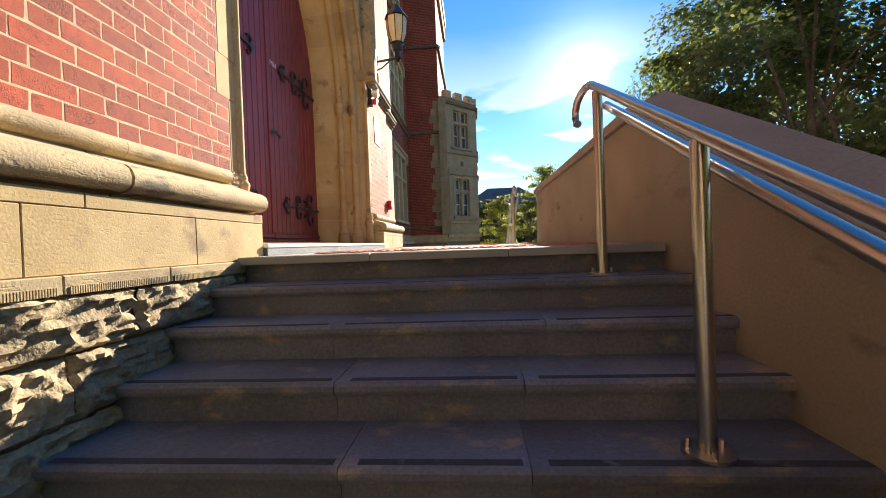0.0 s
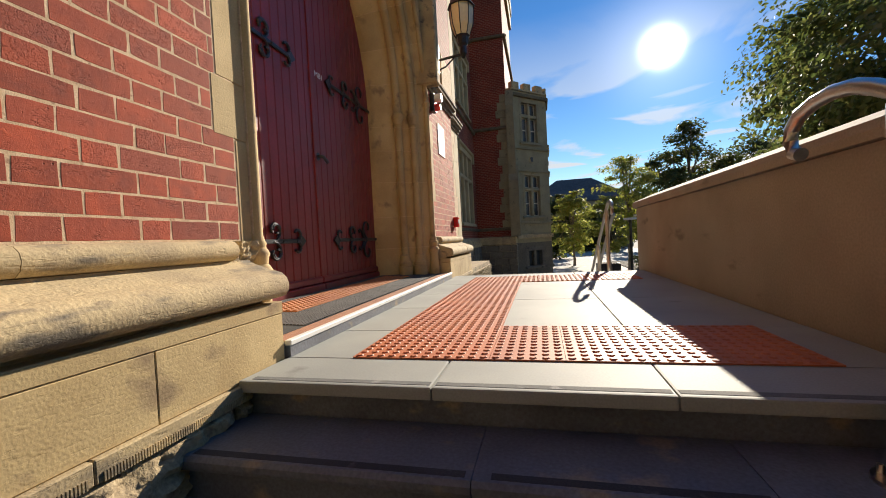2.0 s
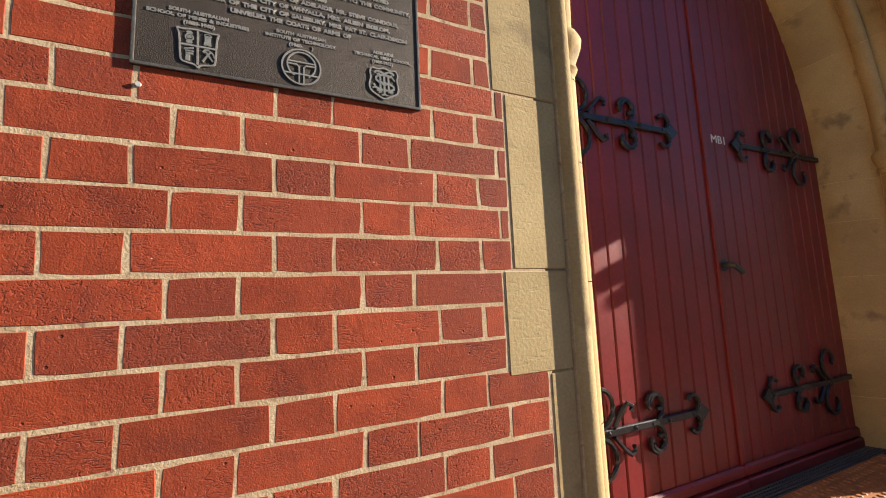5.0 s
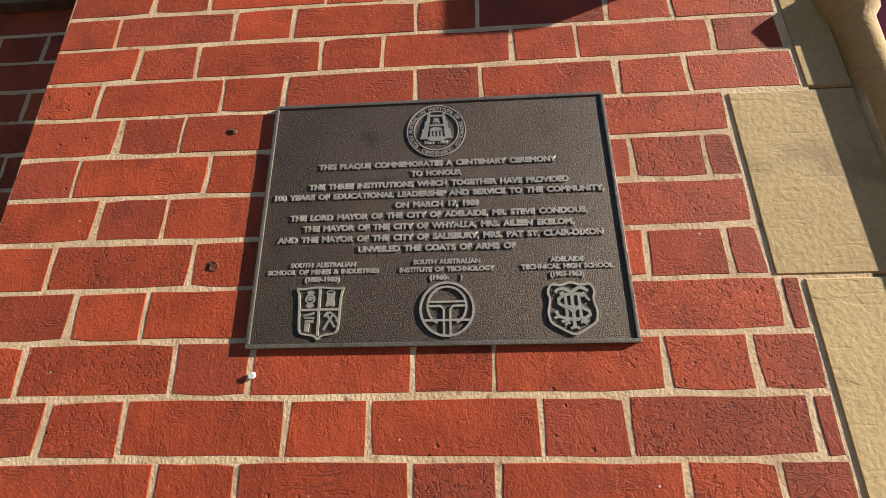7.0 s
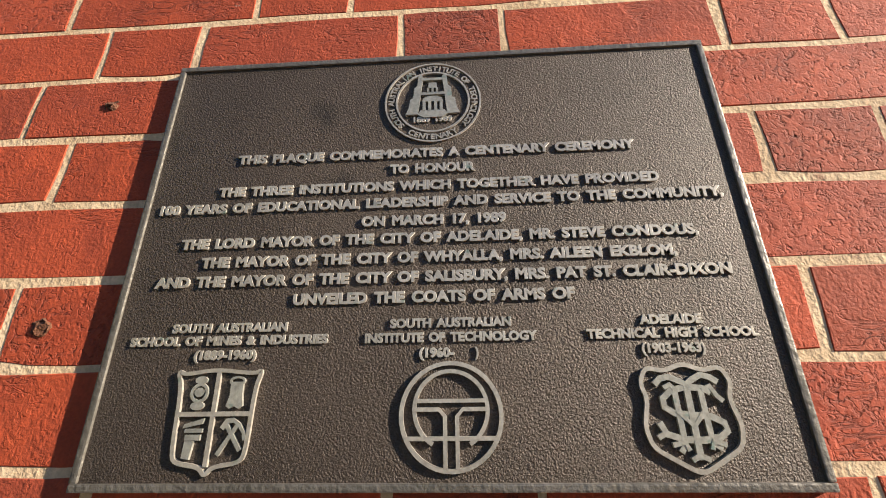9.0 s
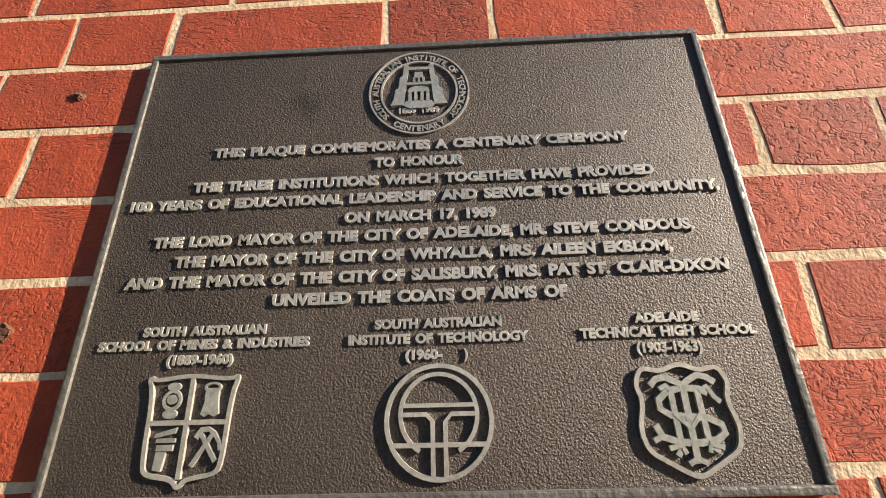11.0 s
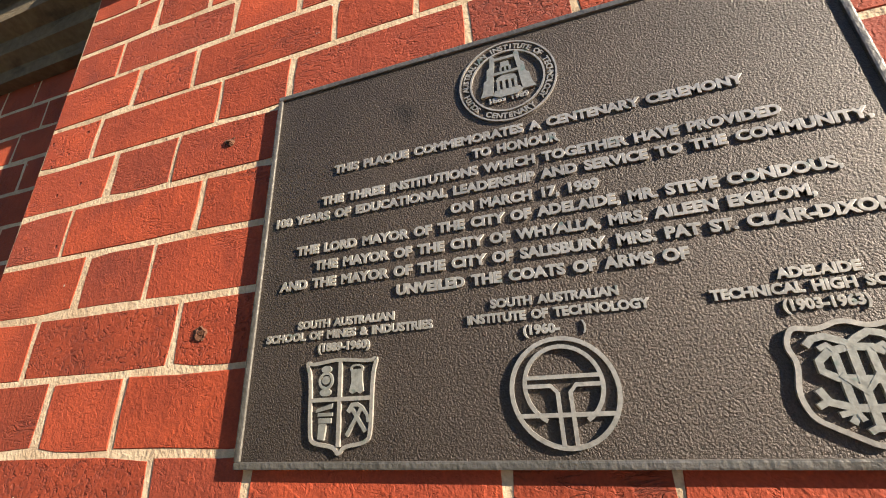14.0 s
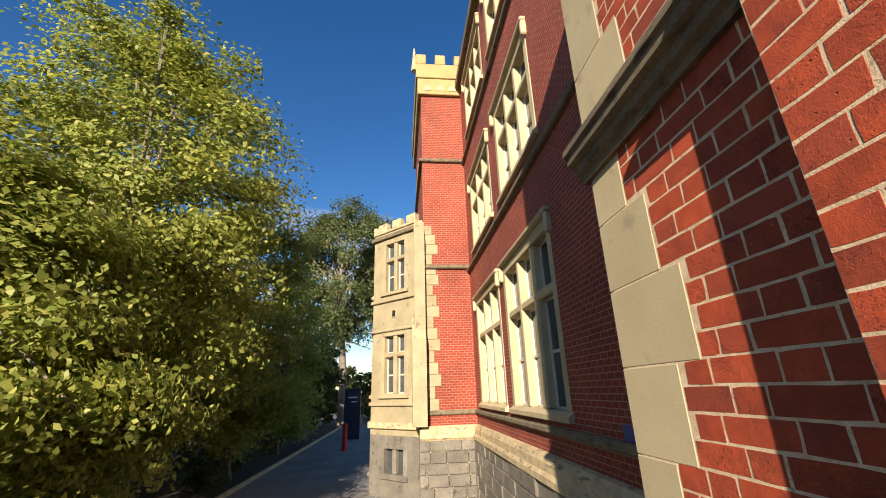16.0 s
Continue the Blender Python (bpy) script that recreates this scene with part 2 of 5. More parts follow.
# pale sandstone again, its colour darkened to offset direct sun on bays and towers
PALE_SAND_DIM = mat("dimmed_pale_sandstone", (0.34, 0.28, 0.165), (0.27, 0.22, 0.128), 0.88, 0, 2, 60, 0.3, 0.15, 0.1, (0.17, 0.135, 0.085), 0.0, 0.01)
SAND_WORN = mat("worn_sandstone", (0.52, 0.40, 0.22), (0.36, 0.275, 0.16), 0.9, 0, 4.2, 100, 0.45, 0.14, 0.06, (0.17, 0.14, 0.10), 0.05, 0.004, streak=0.7, stretch=(1, 0.4, 1.6))
PARAPET = mat("grey_buff_stone", (0.34, 0.295, 0.24), (0.28, 0.24, 0.195), 0.9, 0, 2, 90, 0.25, 0.1, 0.05, (0.18, 0.155, 0.13), -0.01, 0.004, stretch=(1, 0.5, 1.4))
ROCK = mat("rough_bluestone", (0.42, 0.33, 0.19), (0.30, 0.23, 0.14), 0.95, 0, 5, 70, 0.5, 0.25, 0.1, (0.13, 0.10, 0.075), 0.0, 0.012)
STEP = mat("slate_step", (0.16, 0.17, 0.20), (0.11, 0.118, 0.14), 0.55, 0, 3, 90, 0.3, 0.2, 0.16, (0.27, 0.225, 0.165), 0.03, 0.004, stretch=(0.8, 1, 1.6))
PAVE = mat("honed_grey_paving", (0.34, 0.345, 0.31), (0.28, 0.285, 0.26), 0.72, 0, 1.6, 140, 0.1, 0.08, 0.06, (0.20, 0.195, 0.175), -0.04, 0.002)
TACTILE = mat("terracotta_tactile", (0.52, 0.15, 0.045), (0.44, 0.12, 0.04), 0.6, 0, 4, 150, 0.15, 0.15, 0.05, None, 0, 0.002)
DOOR_RED = mat("maroon_door_paint", (0.23, 0.018, 0.021), (0.185, 0.015, 0.017), 0.42, 0, 4, 60, 0.12, 0.12, 0.08, (0.17, 0.03, 0.03), -0.05, 0.003)
IRON = mat("black_iron", (0.05, 0.05, 0.055), (0.03, 0.03, 0.034), 0.36, 0.6, 8, 120, 0.3, 0.3, 0, None, 0, 0.002)
STEEL = mat("stainless_steel", (0.55, 0.52, 0.48), (0.48, 0.46, 0.43), 0.28, 1.0, 5, 200, 0.05, 0.08, 0, None, 0, 0.001)
BRONZE = mat("dark_bronze", (0.076, 0.057, 0.043), (0.056, 0.042, 0.032), 0.54, 0.25, 5, 640, 1.0, 0.30, 0, (0.038, 0.029, 0.022), 0.0, 0.0015)
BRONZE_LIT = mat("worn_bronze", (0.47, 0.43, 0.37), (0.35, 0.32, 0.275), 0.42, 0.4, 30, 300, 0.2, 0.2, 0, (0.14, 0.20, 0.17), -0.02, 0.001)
BRONZE_RIM = mat("bronze_rim", (0.17, 0.155, 0.135), (0.13, 0.118, 0.10), 0.45, 0.4, 10, 200, 0.2, 0.15)
GROUND = mat("asphalt", (0.11, 0.105, 0.10), (0.08, 0.078, 0.075), 0.9, 0, 0.6, 60, 0.3, 0.25, 0, (0.16, 0.15, 0.13), 0, 0.01)
WHITE = mat("white_paint", (0.8, 0.8, 0.78), (0.72, 0.72, 0.70), 0.5, 0, 8, 80, 0.05, 0.05)
BARK = mat("bark", (0.14, 0.11, 0.08), (0.22, 0.18, 0.14), 0.9, 0, 3, 20, 0.8, 0.3, 0, None, 0, 0.02)


# ---- builders ----
def box(bm, x0, x1, y0, y1, z0, z1, bevel=0.0, seg=1):
    r = bmesh.ops.create_cube(bm, size=1.0, matrix=Matrix.Translation(((x0 + x1) / 2, (y0 + y1) / 2, (z0 + z1) / 2)) @ Matrix.Diagonal((abs(x1 - x0), abs(y1 - y0), abs(z1 - z0), 1)))
    if bevel:
        edges = list({e for v in r["verts"] for e in v.link_edges})
        bmesh.ops.bevel(bm, geom=edges, offset=bevel, segments=seg, affect="EDGES", profile=0.7)
    return r["verts"]


def boxes(*dims, bevel=0.0, seg=1):
    bm = bmesh.new()
    for d in dims:
        box(bm, *d, bevel=bevel, seg=seg)
    return bm


def cyl(bm, a, b, r, r2=None, seg=16):
    a, b = Vector(a), Vector(b)
    d = b - a
    m = Matrix.Translation((a + b) / 2) @ d.to_track_quat("Z", "Y").to_matrix().to_4x4()
    return bmesh.ops.create_cone(bm, cap_ends=True, segments=seg, radius1=r, radius2=r if r2 is None else r2, depth=d.length, matrix=m)["verts"]


def prism(bm, outline, axis, lo, hi):
    """Extrudes a closed outline of (u, v) along axis x or y: for x the outline is (y, z), for y it is (x, z), for z (x, y)."""
    def at(u, v, w):
        return {"x": (w, u, v), "y": (u, w, v), "z": (u, v, w)}[axis]
    a = [bm.verts.new(at(u, v, lo)) for u, v in outline]
    b = [bm.verts.new(at(u, v, hi)) for u, v in outline]
    k = len(outline)
    bm.faces.new(a)
    bm.faces.new(b[::-1])
    for i in range(k):
        bm.faces.new((a[i], b[i], b[(i + 1) % k], a[(i + 1) % k]))
    bmesh.ops.recalc_face_normals(bm, faces=bm.faces)


def tube(bm, pts, r, seg=10):
    """A round bar through the points."""
    pts = [Vector(p) for p in pts]
    rings = []
    up = Vector((0.31, 0.17, 0.93)).normalized()
    for i, p in enumerate(pts):
        d = (pts[min(i + 1, len(pts) - 1)] - pts[max(i - 1, 0)]).normalized()
        u = d.cross(up)
        if u.length < 0.05:
            u = d.cross(Vector((1, 0, 0)))
        u.normalize()
        w = d.cross(u)
        rings.append([bm.verts.new(p + r * (math.cos(2 * math.pi * k / seg) * u + math.sin(2 * math.pi * k / seg) * w)) for k in range(seg)])
    for a, b in zip(rings, rings[1:]):
        for k in range(seg):
            bm.faces.new((a[k], a[(k + 1) % seg], b[(k + 1) % seg], b[k]))
    bm.faces.new(rings[0][::-1])
    bm.faces.new(rings[-1])


def mesh_of(bm, name, material, smooth=False):
    bmesh.ops.recalc_face_normals(bm, faces=bm.faces)
    me = bpy.data.meshes.new(name)
    bm.to_mesh(me)
    bm.free()
    me.materials.append(material)
    if smooth:
        for p in me.polygons:
            p.use_smooth = True
        me.set_sharp_from_angle(angle=radians(40))
    return me


def part(name, bm, material, parent=None, label="", smooth=False):
    ob = new(name, mesh_of(bm, name, material, smooth))
    if parent:
        ob.parent = parent
    if label:
        ob["label"] = label
    return ob


def thing(name, label, category, at=(0, 0, 0), kind="", group=""):
    ob = new(name)
    ob.location = at
    ob.empty_display_size = 0.1
    return tagged(ob, label, category, group, kind)


def solid(name, bm, material, label, category, kind="structure", smooth=False):
    return tagged(part(name, bm, material, None, "", smooth), label, category, "", kind)

# ---- plan ----
WALL_A, WALL_B, WALL_MAIN = -1.51, -1.61, -3.10     # planes of the pier, its recess, the main front
MID = 4.21                                          # the entrance's axis along y
RISE, GOING, STEPS = 0.143, 0.275, 12
EDGE = 2.18                                         # the landing's edge along y
FAR_EDGE = 2 * MID - EDGE
GROUND_Z = -RISE * STEPS
COURSE, COURSE_Z = 0.0786, 1.2465                    # brick courses: height, and the level of one bed joint
PORCH_TOP = 7.6
QUOIN_MID = 2.372                                   # where the brick ends beside the middle quoin


def mirror_y(y):
    return 2 * MID - y


# ---- ground ----
bm = bmesh.new()
bmesh.ops.create_grid(bm, x_segments=40, y_segments=40, size=900, matrix=Matrix.Translation((0, 0, GROUND_Z)))
solid("ground", bm, GROUND, "grey asphalt path and ground round the building", "ground")

# ---- stairs and landing ----
STRIP_DARK = mat("dark_grit_strip", (0.05, 0.05, 0.052), (0.035, 0.035, 0.037), 0.9, 0, 6, 220, 0.4, 0.3, 0, (0.11, 0.11, 0.11), 0.02, 0.002)
for side, name in ((0, "stairs_near"), (1, "stairs_far")):
    st = thing(name, "dark slate steps with worn rounded nosings up to the porch", "stairs", kind="structure")
    for i in range(1, STEPS):
        y1, z1 = EDGE - (i - 1) * GOING + 0.05, -i * RISE
        y0 = EDGE - i * GOING
        bm = bmesh.new()
        prof = [(y1, z1 - RISE - 0.02), (y0 + 0.03, z1 - RISE - 0.02), (y0 + 0.03, z1 - 0.045), (y0 + 0.004, z1 - 0.042), (y0, z1 - 0.03), (y0, z1 - 0.012), (y0 + 0.012, z1), (y1, z1)]
        if side:
            prof = [(mirror_y(a), b) for a, b in prof]
        bm.free()
        cuts = [-1.34, -0.5 + 0.12 * math.sin(i * 2.1), 0.22 + 0.1 * math.sin(i * 1.3), 1.02]
        for a, b in zip(cuts, cuts[1:]):
            bm = bmesh.new()
            prism(bm, prof, "x", a + 0.0015, b - 0.0015)
            part("step_slab", bm, STEP, st)
        for a, b in zip(cuts, cuts[1:]):
            part("grip_strip", boxes((a + 0.05, b - 0.02, *sorted((y0 + 0.024, y0 + 0.054) if not side else (mirror_y(y0 + 0.024), mirror_y(y0 + 0.054))), z1 - 0.004, z1 + 0.0012)), STRIP_DARK, st)
        ys = sorted((y0 + 0.035, y1)) if not side else sorted((mirror_y(y0 + 0.035), mirror_y(y1)))
        part("step_core", boxes((-1.335, 1.01, *ys, z1 - RISE - 0.03, z1 - 0.004)), STEP, st)

floor = thing("porch_floor", "pale grey honed stone paving of the porch landing", "floor", kind="structure")
part("core", boxes((-1.33, 1.02, EDGE + 0.06, FAR_EDGE - 0.06, GROUND_Z, -0.04)), STEP, floor)
for a, b in ((-1.325, -0.57), (-0.57, 0.18), (0.18, 0.99)):
    for y0, y1 in ((EDGE, 2.488), (mirror_y(2.488), FAR_EDGE)):
        part("slab", boxes((a + 0.002, b - 0.002, y0, y1, -0.045, 0.0), bevel=0.008, seg=2), PAVE, floor)
for a, b in ((-1.325, -1.008), (-0.42, 0.20), (0.20, 0.99)):
    ys = (2.49, 3.01, 3.74, 4.47, 5.2, mirror_y(2.49)) if a < -1 else (3.107, 4.06, 5.253)
    for y0, y1 in zip(ys, ys[1:]):
        part("slab", boxes((a + 0.002, b - 0.002, y0 + 0.002, y1 - 0.002, -0.045, 0.0), bevel=0.003), PAVE, floor)


STRIP_GREY = mat("grey_grit_strip", (0.16, 0.16, 0.15), (0.12, 0.12, 0.115), 0.9, 0, 6, 220, 0.3, 0.25, 0, (0.25, 0.245, 0.23), 0.02, 0.002)
for ya, yb in ((EDGE + 0.022, EDGE + 0.052), (FAR_EDGE - 0.052, FAR_EDGE - 0.022)):
    for a, b in ((-1.28, -0.58), (-0.56, 0.17), (0.19, 0.95)):
        part("grip_strip", boxes((a, b, ya, yb, -0.004, 0.0012)), STRIP_GREY, floor)


def tactile_tile(w, d, nx, ny, h=0.005):
    bm = bmesh.new()
    box(bm, 0.001, w - 0.001, 0.001, d - 0.001, 0, 0.006)
    for i in range(nx):
        for j in range(ny):
            c = Vector(((i + 0.5) * w / nx, (j + 0.5) * d / ny, 0.006 + h / 2))
            bmesh.ops.create_cone(bm, cap_ends=True, segments=10, radius1=0.0165, radius2=0.0115, depth=h, matrix=Matrix.Translation(c))
    return mesh_of(bm, "tactile_tile", TACTILE)


tac = thing("tactile_paving", "terracotta tactile tiles with raised round studs on the landing", "tactile paving", kind="structure")
tile = tactile_tile(0.296, 0.306, 6, 6)
for x0, nx, y0, ny in ((-1.006, 6, 2.49, 2), (-1.006, 2, 3.102, 7), (-1.006, 6, 5.25, 2)):
    for i in range(nx):
        for j in range(ny):
            if y0 == 5.25 or y0 + (j + 1) * 0.306 < 5.27:
                ob = new("tile", tile)
                ob.location, ob.parent = (x0 + i * 0.296, y0 + j * 0.306, 0.0), tac
part("bed", boxes((-1.004, 0.768, 2.492, 3.1, -0.04, -0.002), (-1.004, -0.422, 3.1, 5.25, -0.04, -0.002), (-1.004, 0.768, 5.252, 5.86, -0.04, -0.002)), PAVE, tac)
part("filler_slab", boxes((0.772, 0.988, 2.492, 3.103, -0.04, 0.0), (0.772, 0.988, 5.257, 5.928, -0.04, 0.0), (-1.004, 0.77, 5.866, 5.93, -0.04, 0.0)), PAVE, floor)

# ---- piers: brick by brick ----
def brick_mesh(length, name="brick"):
    """A hand-pressed brick: chipped, slightly wavy arrises and a worn front edge."""
    bm = bmesh.new()
    a, h = length / 2, 0.0360
    outline = [(-a, -h), (-a * 0.4, -h), (a * 0.3, -h), (a, -h), (a, 0.0), (a, h), (a * 0.45, h), (-a * 0.35, h), (-a, h), (-a, 0.004)]
    wob = [(y + BRICK_RNG.uniform(-0.0013, 0.0013), z + BRICK_RNG.uniform(-0.0011, 0.0011)) for y, z in outline]
    chip = BRICK_RNG.choice((0, 3, 5, 8, None, None))
    rings = []
    for x, inset in ((-0.11, 0.0), (-0.0016, 0.0), (0.0, 0.0015)):
        ring = []
        for i, (y, z) in enumerate(wob):
            d = inset + (0.0025 if i == chip and x > -0.1 else 0.0)
            ring.append(bm.verts.new((x, y - math.copysign(d, y) if abs(y) > a * 0.8 else y, z - math.copysign(d, z) if abs(z) > h * 0.8 else z)))
        rings.append(ring)
    for r0, r1 in zip(rings, rings[1:]):
        for i in range(len(wob)):
            j = (i + 1) % len(wob)
            bm.faces.new((r0[i], r0[j], r1[j], r1[i]))
    bm.faces.new(rings[-1])
    bmesh.ops.recalc_face_normals(bm, faces=bm.faces)
    if bm.faces[-1].normal.x < 0:
        bmesh.ops.reverse_faces(bm, faces=bm.faces)
    return mesh_of(bm, name, BRICK)


BRICK_RNG = random.Random(5)
HEADER, STRETCHER = [brick_mesh(0.1078) for i in range(9)], [brick_mesh(0.2258) for i in range(9)]
cut_bricks = {}


def brick_wall(parent, x, y0, y1, z0, z1, ends=None, phase=0.0):
    """Flemish bond on the plane x, between y0 and y1; ends(z) gives the two ends at that height."""
    k = math.ceil((z0 - COURSE_Z) / COURSE - 0.001)
    while COURSE_Z + (k + 1) * COURSE <= z1 + 0.03:
        zc = COURSE_Z + (k + 0.5) * COURSE
        lo, hi = ends(zc) if ends else (y0, y1)
        start = (1.821 if k % 2 == 0 else 1.6475) + phase
        j = math.floor((lo - start) / 0.347) - 1
        while start + j * 0.347 < hi:
            for a, b, me in ((0.0, 0.1145, HEADER), (0.1145, 0.347, STRETCHER)):
                a, b = start + j * 0.347 + a, start + j * 0.347 + b
                ca, cb = max(a, lo), min(b, hi)
                if cb - ca < 0.03:
                    continue
                if (ca, cb) != (a, b):
                    ln = round(cb - ca - 0.008, 3)
                    if ln not in cut_bricks:
                        cut_bricks[ln] = brick_mesh(ln)
                    me = [cut_bricks[ln]]
                ob = new("brick", BRICK_RNG.choice(me))
                ob.parent = parent
                ob.location = (x + random.uniform(0.0004, 0.0010), (ca + cb) / 2 + random.uniform(-0.0015, 0.0015), zc + random.uniform(-0.001, 0.001))
                ob.rotation_euler = (random.uniform(-0.006, 0.006), 0, random.uniform(-0.0015, 0.0015))
            j += 1
        k += 1


def ends_a(z):
    return (1.127, 2.463 if z < 0.993 else 2.342 if z < 1.25 else QUOIN_MID if z < 1.715 else 2.335 if z < 2.03 else 2.463)


def ends_b(z):
    return (0.366 if z < 1.24 else 0.475 if z < 1.555 else 0.592 if z < 1.87 else 0.49 if z < 2.175 else 0.37 if z < 2.7 else 0.55 if z < 3.0 else 0.42, 1.127)


def pier(side):
    s = (lambda y: y) if side == 0 else mirror_y
    name = "wall_pier_near" if side == 0 else "wall_pier_far"
    w = thing(name, "red brick pier in Flemish bond with buff mortar joints", "wall", kind="structure")
    ya, yb = sorted((s(1.13), s(2.47)))
    part("mortar_bed", boxes((-2.0, WALL_A, ya, yb, 0.5, 2.45)), MORTAR, w)
    r = thing("wall_recess_near" if side == 0 else "wall_recess_far", "red brick wall recessed beside the pier", "wall", kind="structure")
    ya, yb = sorted((s(0.16), s(1.14)))
    part("mortar_bed", boxes((-2.2, WALL_B, ya, yb, 0.5, 3.45)), MORTAR, r)
    part("upper_brickwork", boxes((-2.2, WALL_B, *sorted((s(0.40), s(2.47))), 3.45, PORCH_TOP)), FAR_BRICK_Y, r)
    return w, r


pier_near, recess_near = pier(0)
pier_far, recess_far = pier(1)


# ---- plinth ----
UPPER_ROLL = [(-1.60, 0.535), (-1.49, 0.535), (-1.465, 0.53), (-1.447, 0.515), (-1.440, 0.492), (-1.447, 0.468), (-1.466, 0.452), (-1.49, 0.448), (-1.60, 0.448)]
LOWER_ROLL = [(-1.60, 0.447), (-1.478, 0.447), (-1.472, 0.437), (-1.44, 0.424), (-1.395, 0.41), (-1.372, 0.398), (-1.345, 0.394), (-1.315, 0.384), (-1.292, 0.364), (-1.281, 0.335), (-1.285, 0.305), (-1.302, 0.284), (-1.328, 0.276), (-1.375, 0.275), (-1.385, 0.256), (-1.60, 0.256)]


def plinth(side):
    s = (lambda y: y) if side == 0 else mirror_y
    p = thing("plinth_near" if side == 0 else "plinth_far", "weathered sandstone plinth with two roll mouldings over rough stone", "plinth", kind="structure")
    for a, b in ((0.9, 1.62), (1.62, 2.372)):
        bm = bmesh.new()
        prism(bm, UPPER_ROLL, "y", *sorted((s(a + 0.001), s(b - 0.001))))
        part("upper_roll", bm, SAND_WORN, p, smooth=True)
    for a, b in ((0.9, 1.463), (1.463, 2.485)):
        bm = bmesh.new()
        prism(bm, LOWER_ROLL, "y", *sorted((s(a + 0.001), s(b - 0.001))))
        bmesh.ops.bevel(bm, geom=[e for e in bm.edges if abs(e.verts[0].co.y - s(b)) < 0.01 and abs(e.verts[1].co.y - s(b)) < 0.01], offset=0.012, segments=2, affect="EDGES")
        part("lower_roll", bm, SAND_WORN, p, smooth=True)
    bm = bmesh.new()
    ys = sorted((s(2.374), s(2.545)))
    gr = [[bm.verts.new((-1.487 + 0.03 * noise.noise((u * 31, v * 31, 2)) + 0.012 * noise.noise((u * 90, v * 90, 5)), u, v)) for v in np.linspace(0.40, 0.534, 13)] for u in np.linspace(ys[0], ys[1], 15)]
    for ga, gb in zip(gr, gr[1:]):
        for k in range(12):
            bm.faces.new((ga[k], gb[k], gb[k + 1], ga[k + 1]))
    part("eroded_block", bm, SAND_WORN, p)
    for a, b in ((0.9, 1.30), (1.30, 2.478)):
        part("block", boxes((-2.0, -1.325, *sorted((s(a + 0.001), s(b - 0.001))), 0.203, 0.256), bevel=0.003), SAND, p)
    for a, b in ((0.9, 1.1), (1.1, 1.857), (1.857, 2.475)):
        part("block", boxes((-2.0, -1.327, *sorted((s(a + 0.001), s(b - 0.001))), -0.02, 0.2015), bevel=0.003), SAND, p)
    for a, b in ((0.9, 1.20), (1.20, 1.66), (1.66, 2.25)):
        part("margin_block", boxes((-2.0, -1.310, *sorted((s(a + 0.001), s(b - 0.001))), -0.085, -0.0215), bevel=0.004), SAND_WORN, p)
        bm = bmesh.new()
        y = a + 0.02
        while y < b - 0.02:
            box(bm, -1.313, -1.3065, *sorted((s(y), s(y + 0.0045))), -0.084, -0.058)
            y += 0.0085
        part("tooled_margin", bm, SAND_WORN, p)
    random.seed(5 + side)
    z = -0.087
    for h in (0.20, 0.22, 0.24, 0.26, 0.28, 0.30):
        y = -1.6
        while y < 2.2:
            ln = random.uniform(0.35, 0.7)
            bm = bmesh.new()
            ys = sorted((s(y), s(min(y + ln, 2.25) - 0.008)))
            nx, nz = 26, 14
            grid = [[bm.verts.new((-1.312 + 0.022 * noise.noise((u * 6, v * 8, 3)) + 0.03 * noise.noise((u * 17, v * 30, 9)) + 0.016 * noise.noise((u * 45, v * 60, 4)) - 0.022 * (i in (0, nx) or j in (0, nz)), u, v))
                     for j, v in enumerate(np.linspace(z - h + 0.008, z, nz + 1))] for i, u in enumerate(np.linspace(ys[0], ys[1], nx + 1))]
            for i in range(nx):
                for j in range(nz):
                    bm.faces.new((grid[i][j], grid[i + 1][j], grid[i + 1][j + 1], grid[i][j + 1]))
            part("rough_stone", bm, ROCK, p, smooth=True)
            y += ln
        z -= h
    part("core", boxes((-2.2, -1.36, *sorted((s(-1.7), s(2.45))), GROUND_Z, -0.03)), ROCK, p)


plinth(0)
plinth(1)

# ---- quoins of the pier and the recess ----
def quoins(side):
    s = (lambda y: y) if side == 0 else mirror_y
    q = thing("quoin_near" if side == 0 else "quoin_far", "pale sandstone quoin blocks beside the brickwork", "quoin", kind="structure")
    for z0, z1, a in ((0.53, 0.993, 2.463), (0.993, 1.25, 2.342), (1.25, 1.715, QUOIN_MID), (1.715, 2.03, 2.335), (2.03, 2.43, 2.463)):
        part("block", boxes((-1.9, WALL_A + 0.002, *sorted((s(a + 0.002), s(2.54))), z0 + 0.001, z1 - 0.001), bevel=0.004), SAND, q)
    for z0, z1, a in ((0.53, 0.93, 0.475), (0.93, 1.24, 0.366), (1.24, 1.555, 0.475), (1.555, 1.87, 0.592), (1.87, 2.175, 0.49), (2.175, 2.42, 0.37), (2.42, 2.7, 0.37), (2.7, 3.0, 0.55), (3.0, PORCH_TOP, 0.42)):
        part("block", boxes((-3.1, WALL_B + 0.002, *sorted((s(0.125), s(a - 0.002))), z0 + 0.001, z1 - 0.001), bevel=0.004), SAND_PALE, q)


quoins(0)
quoins(1)

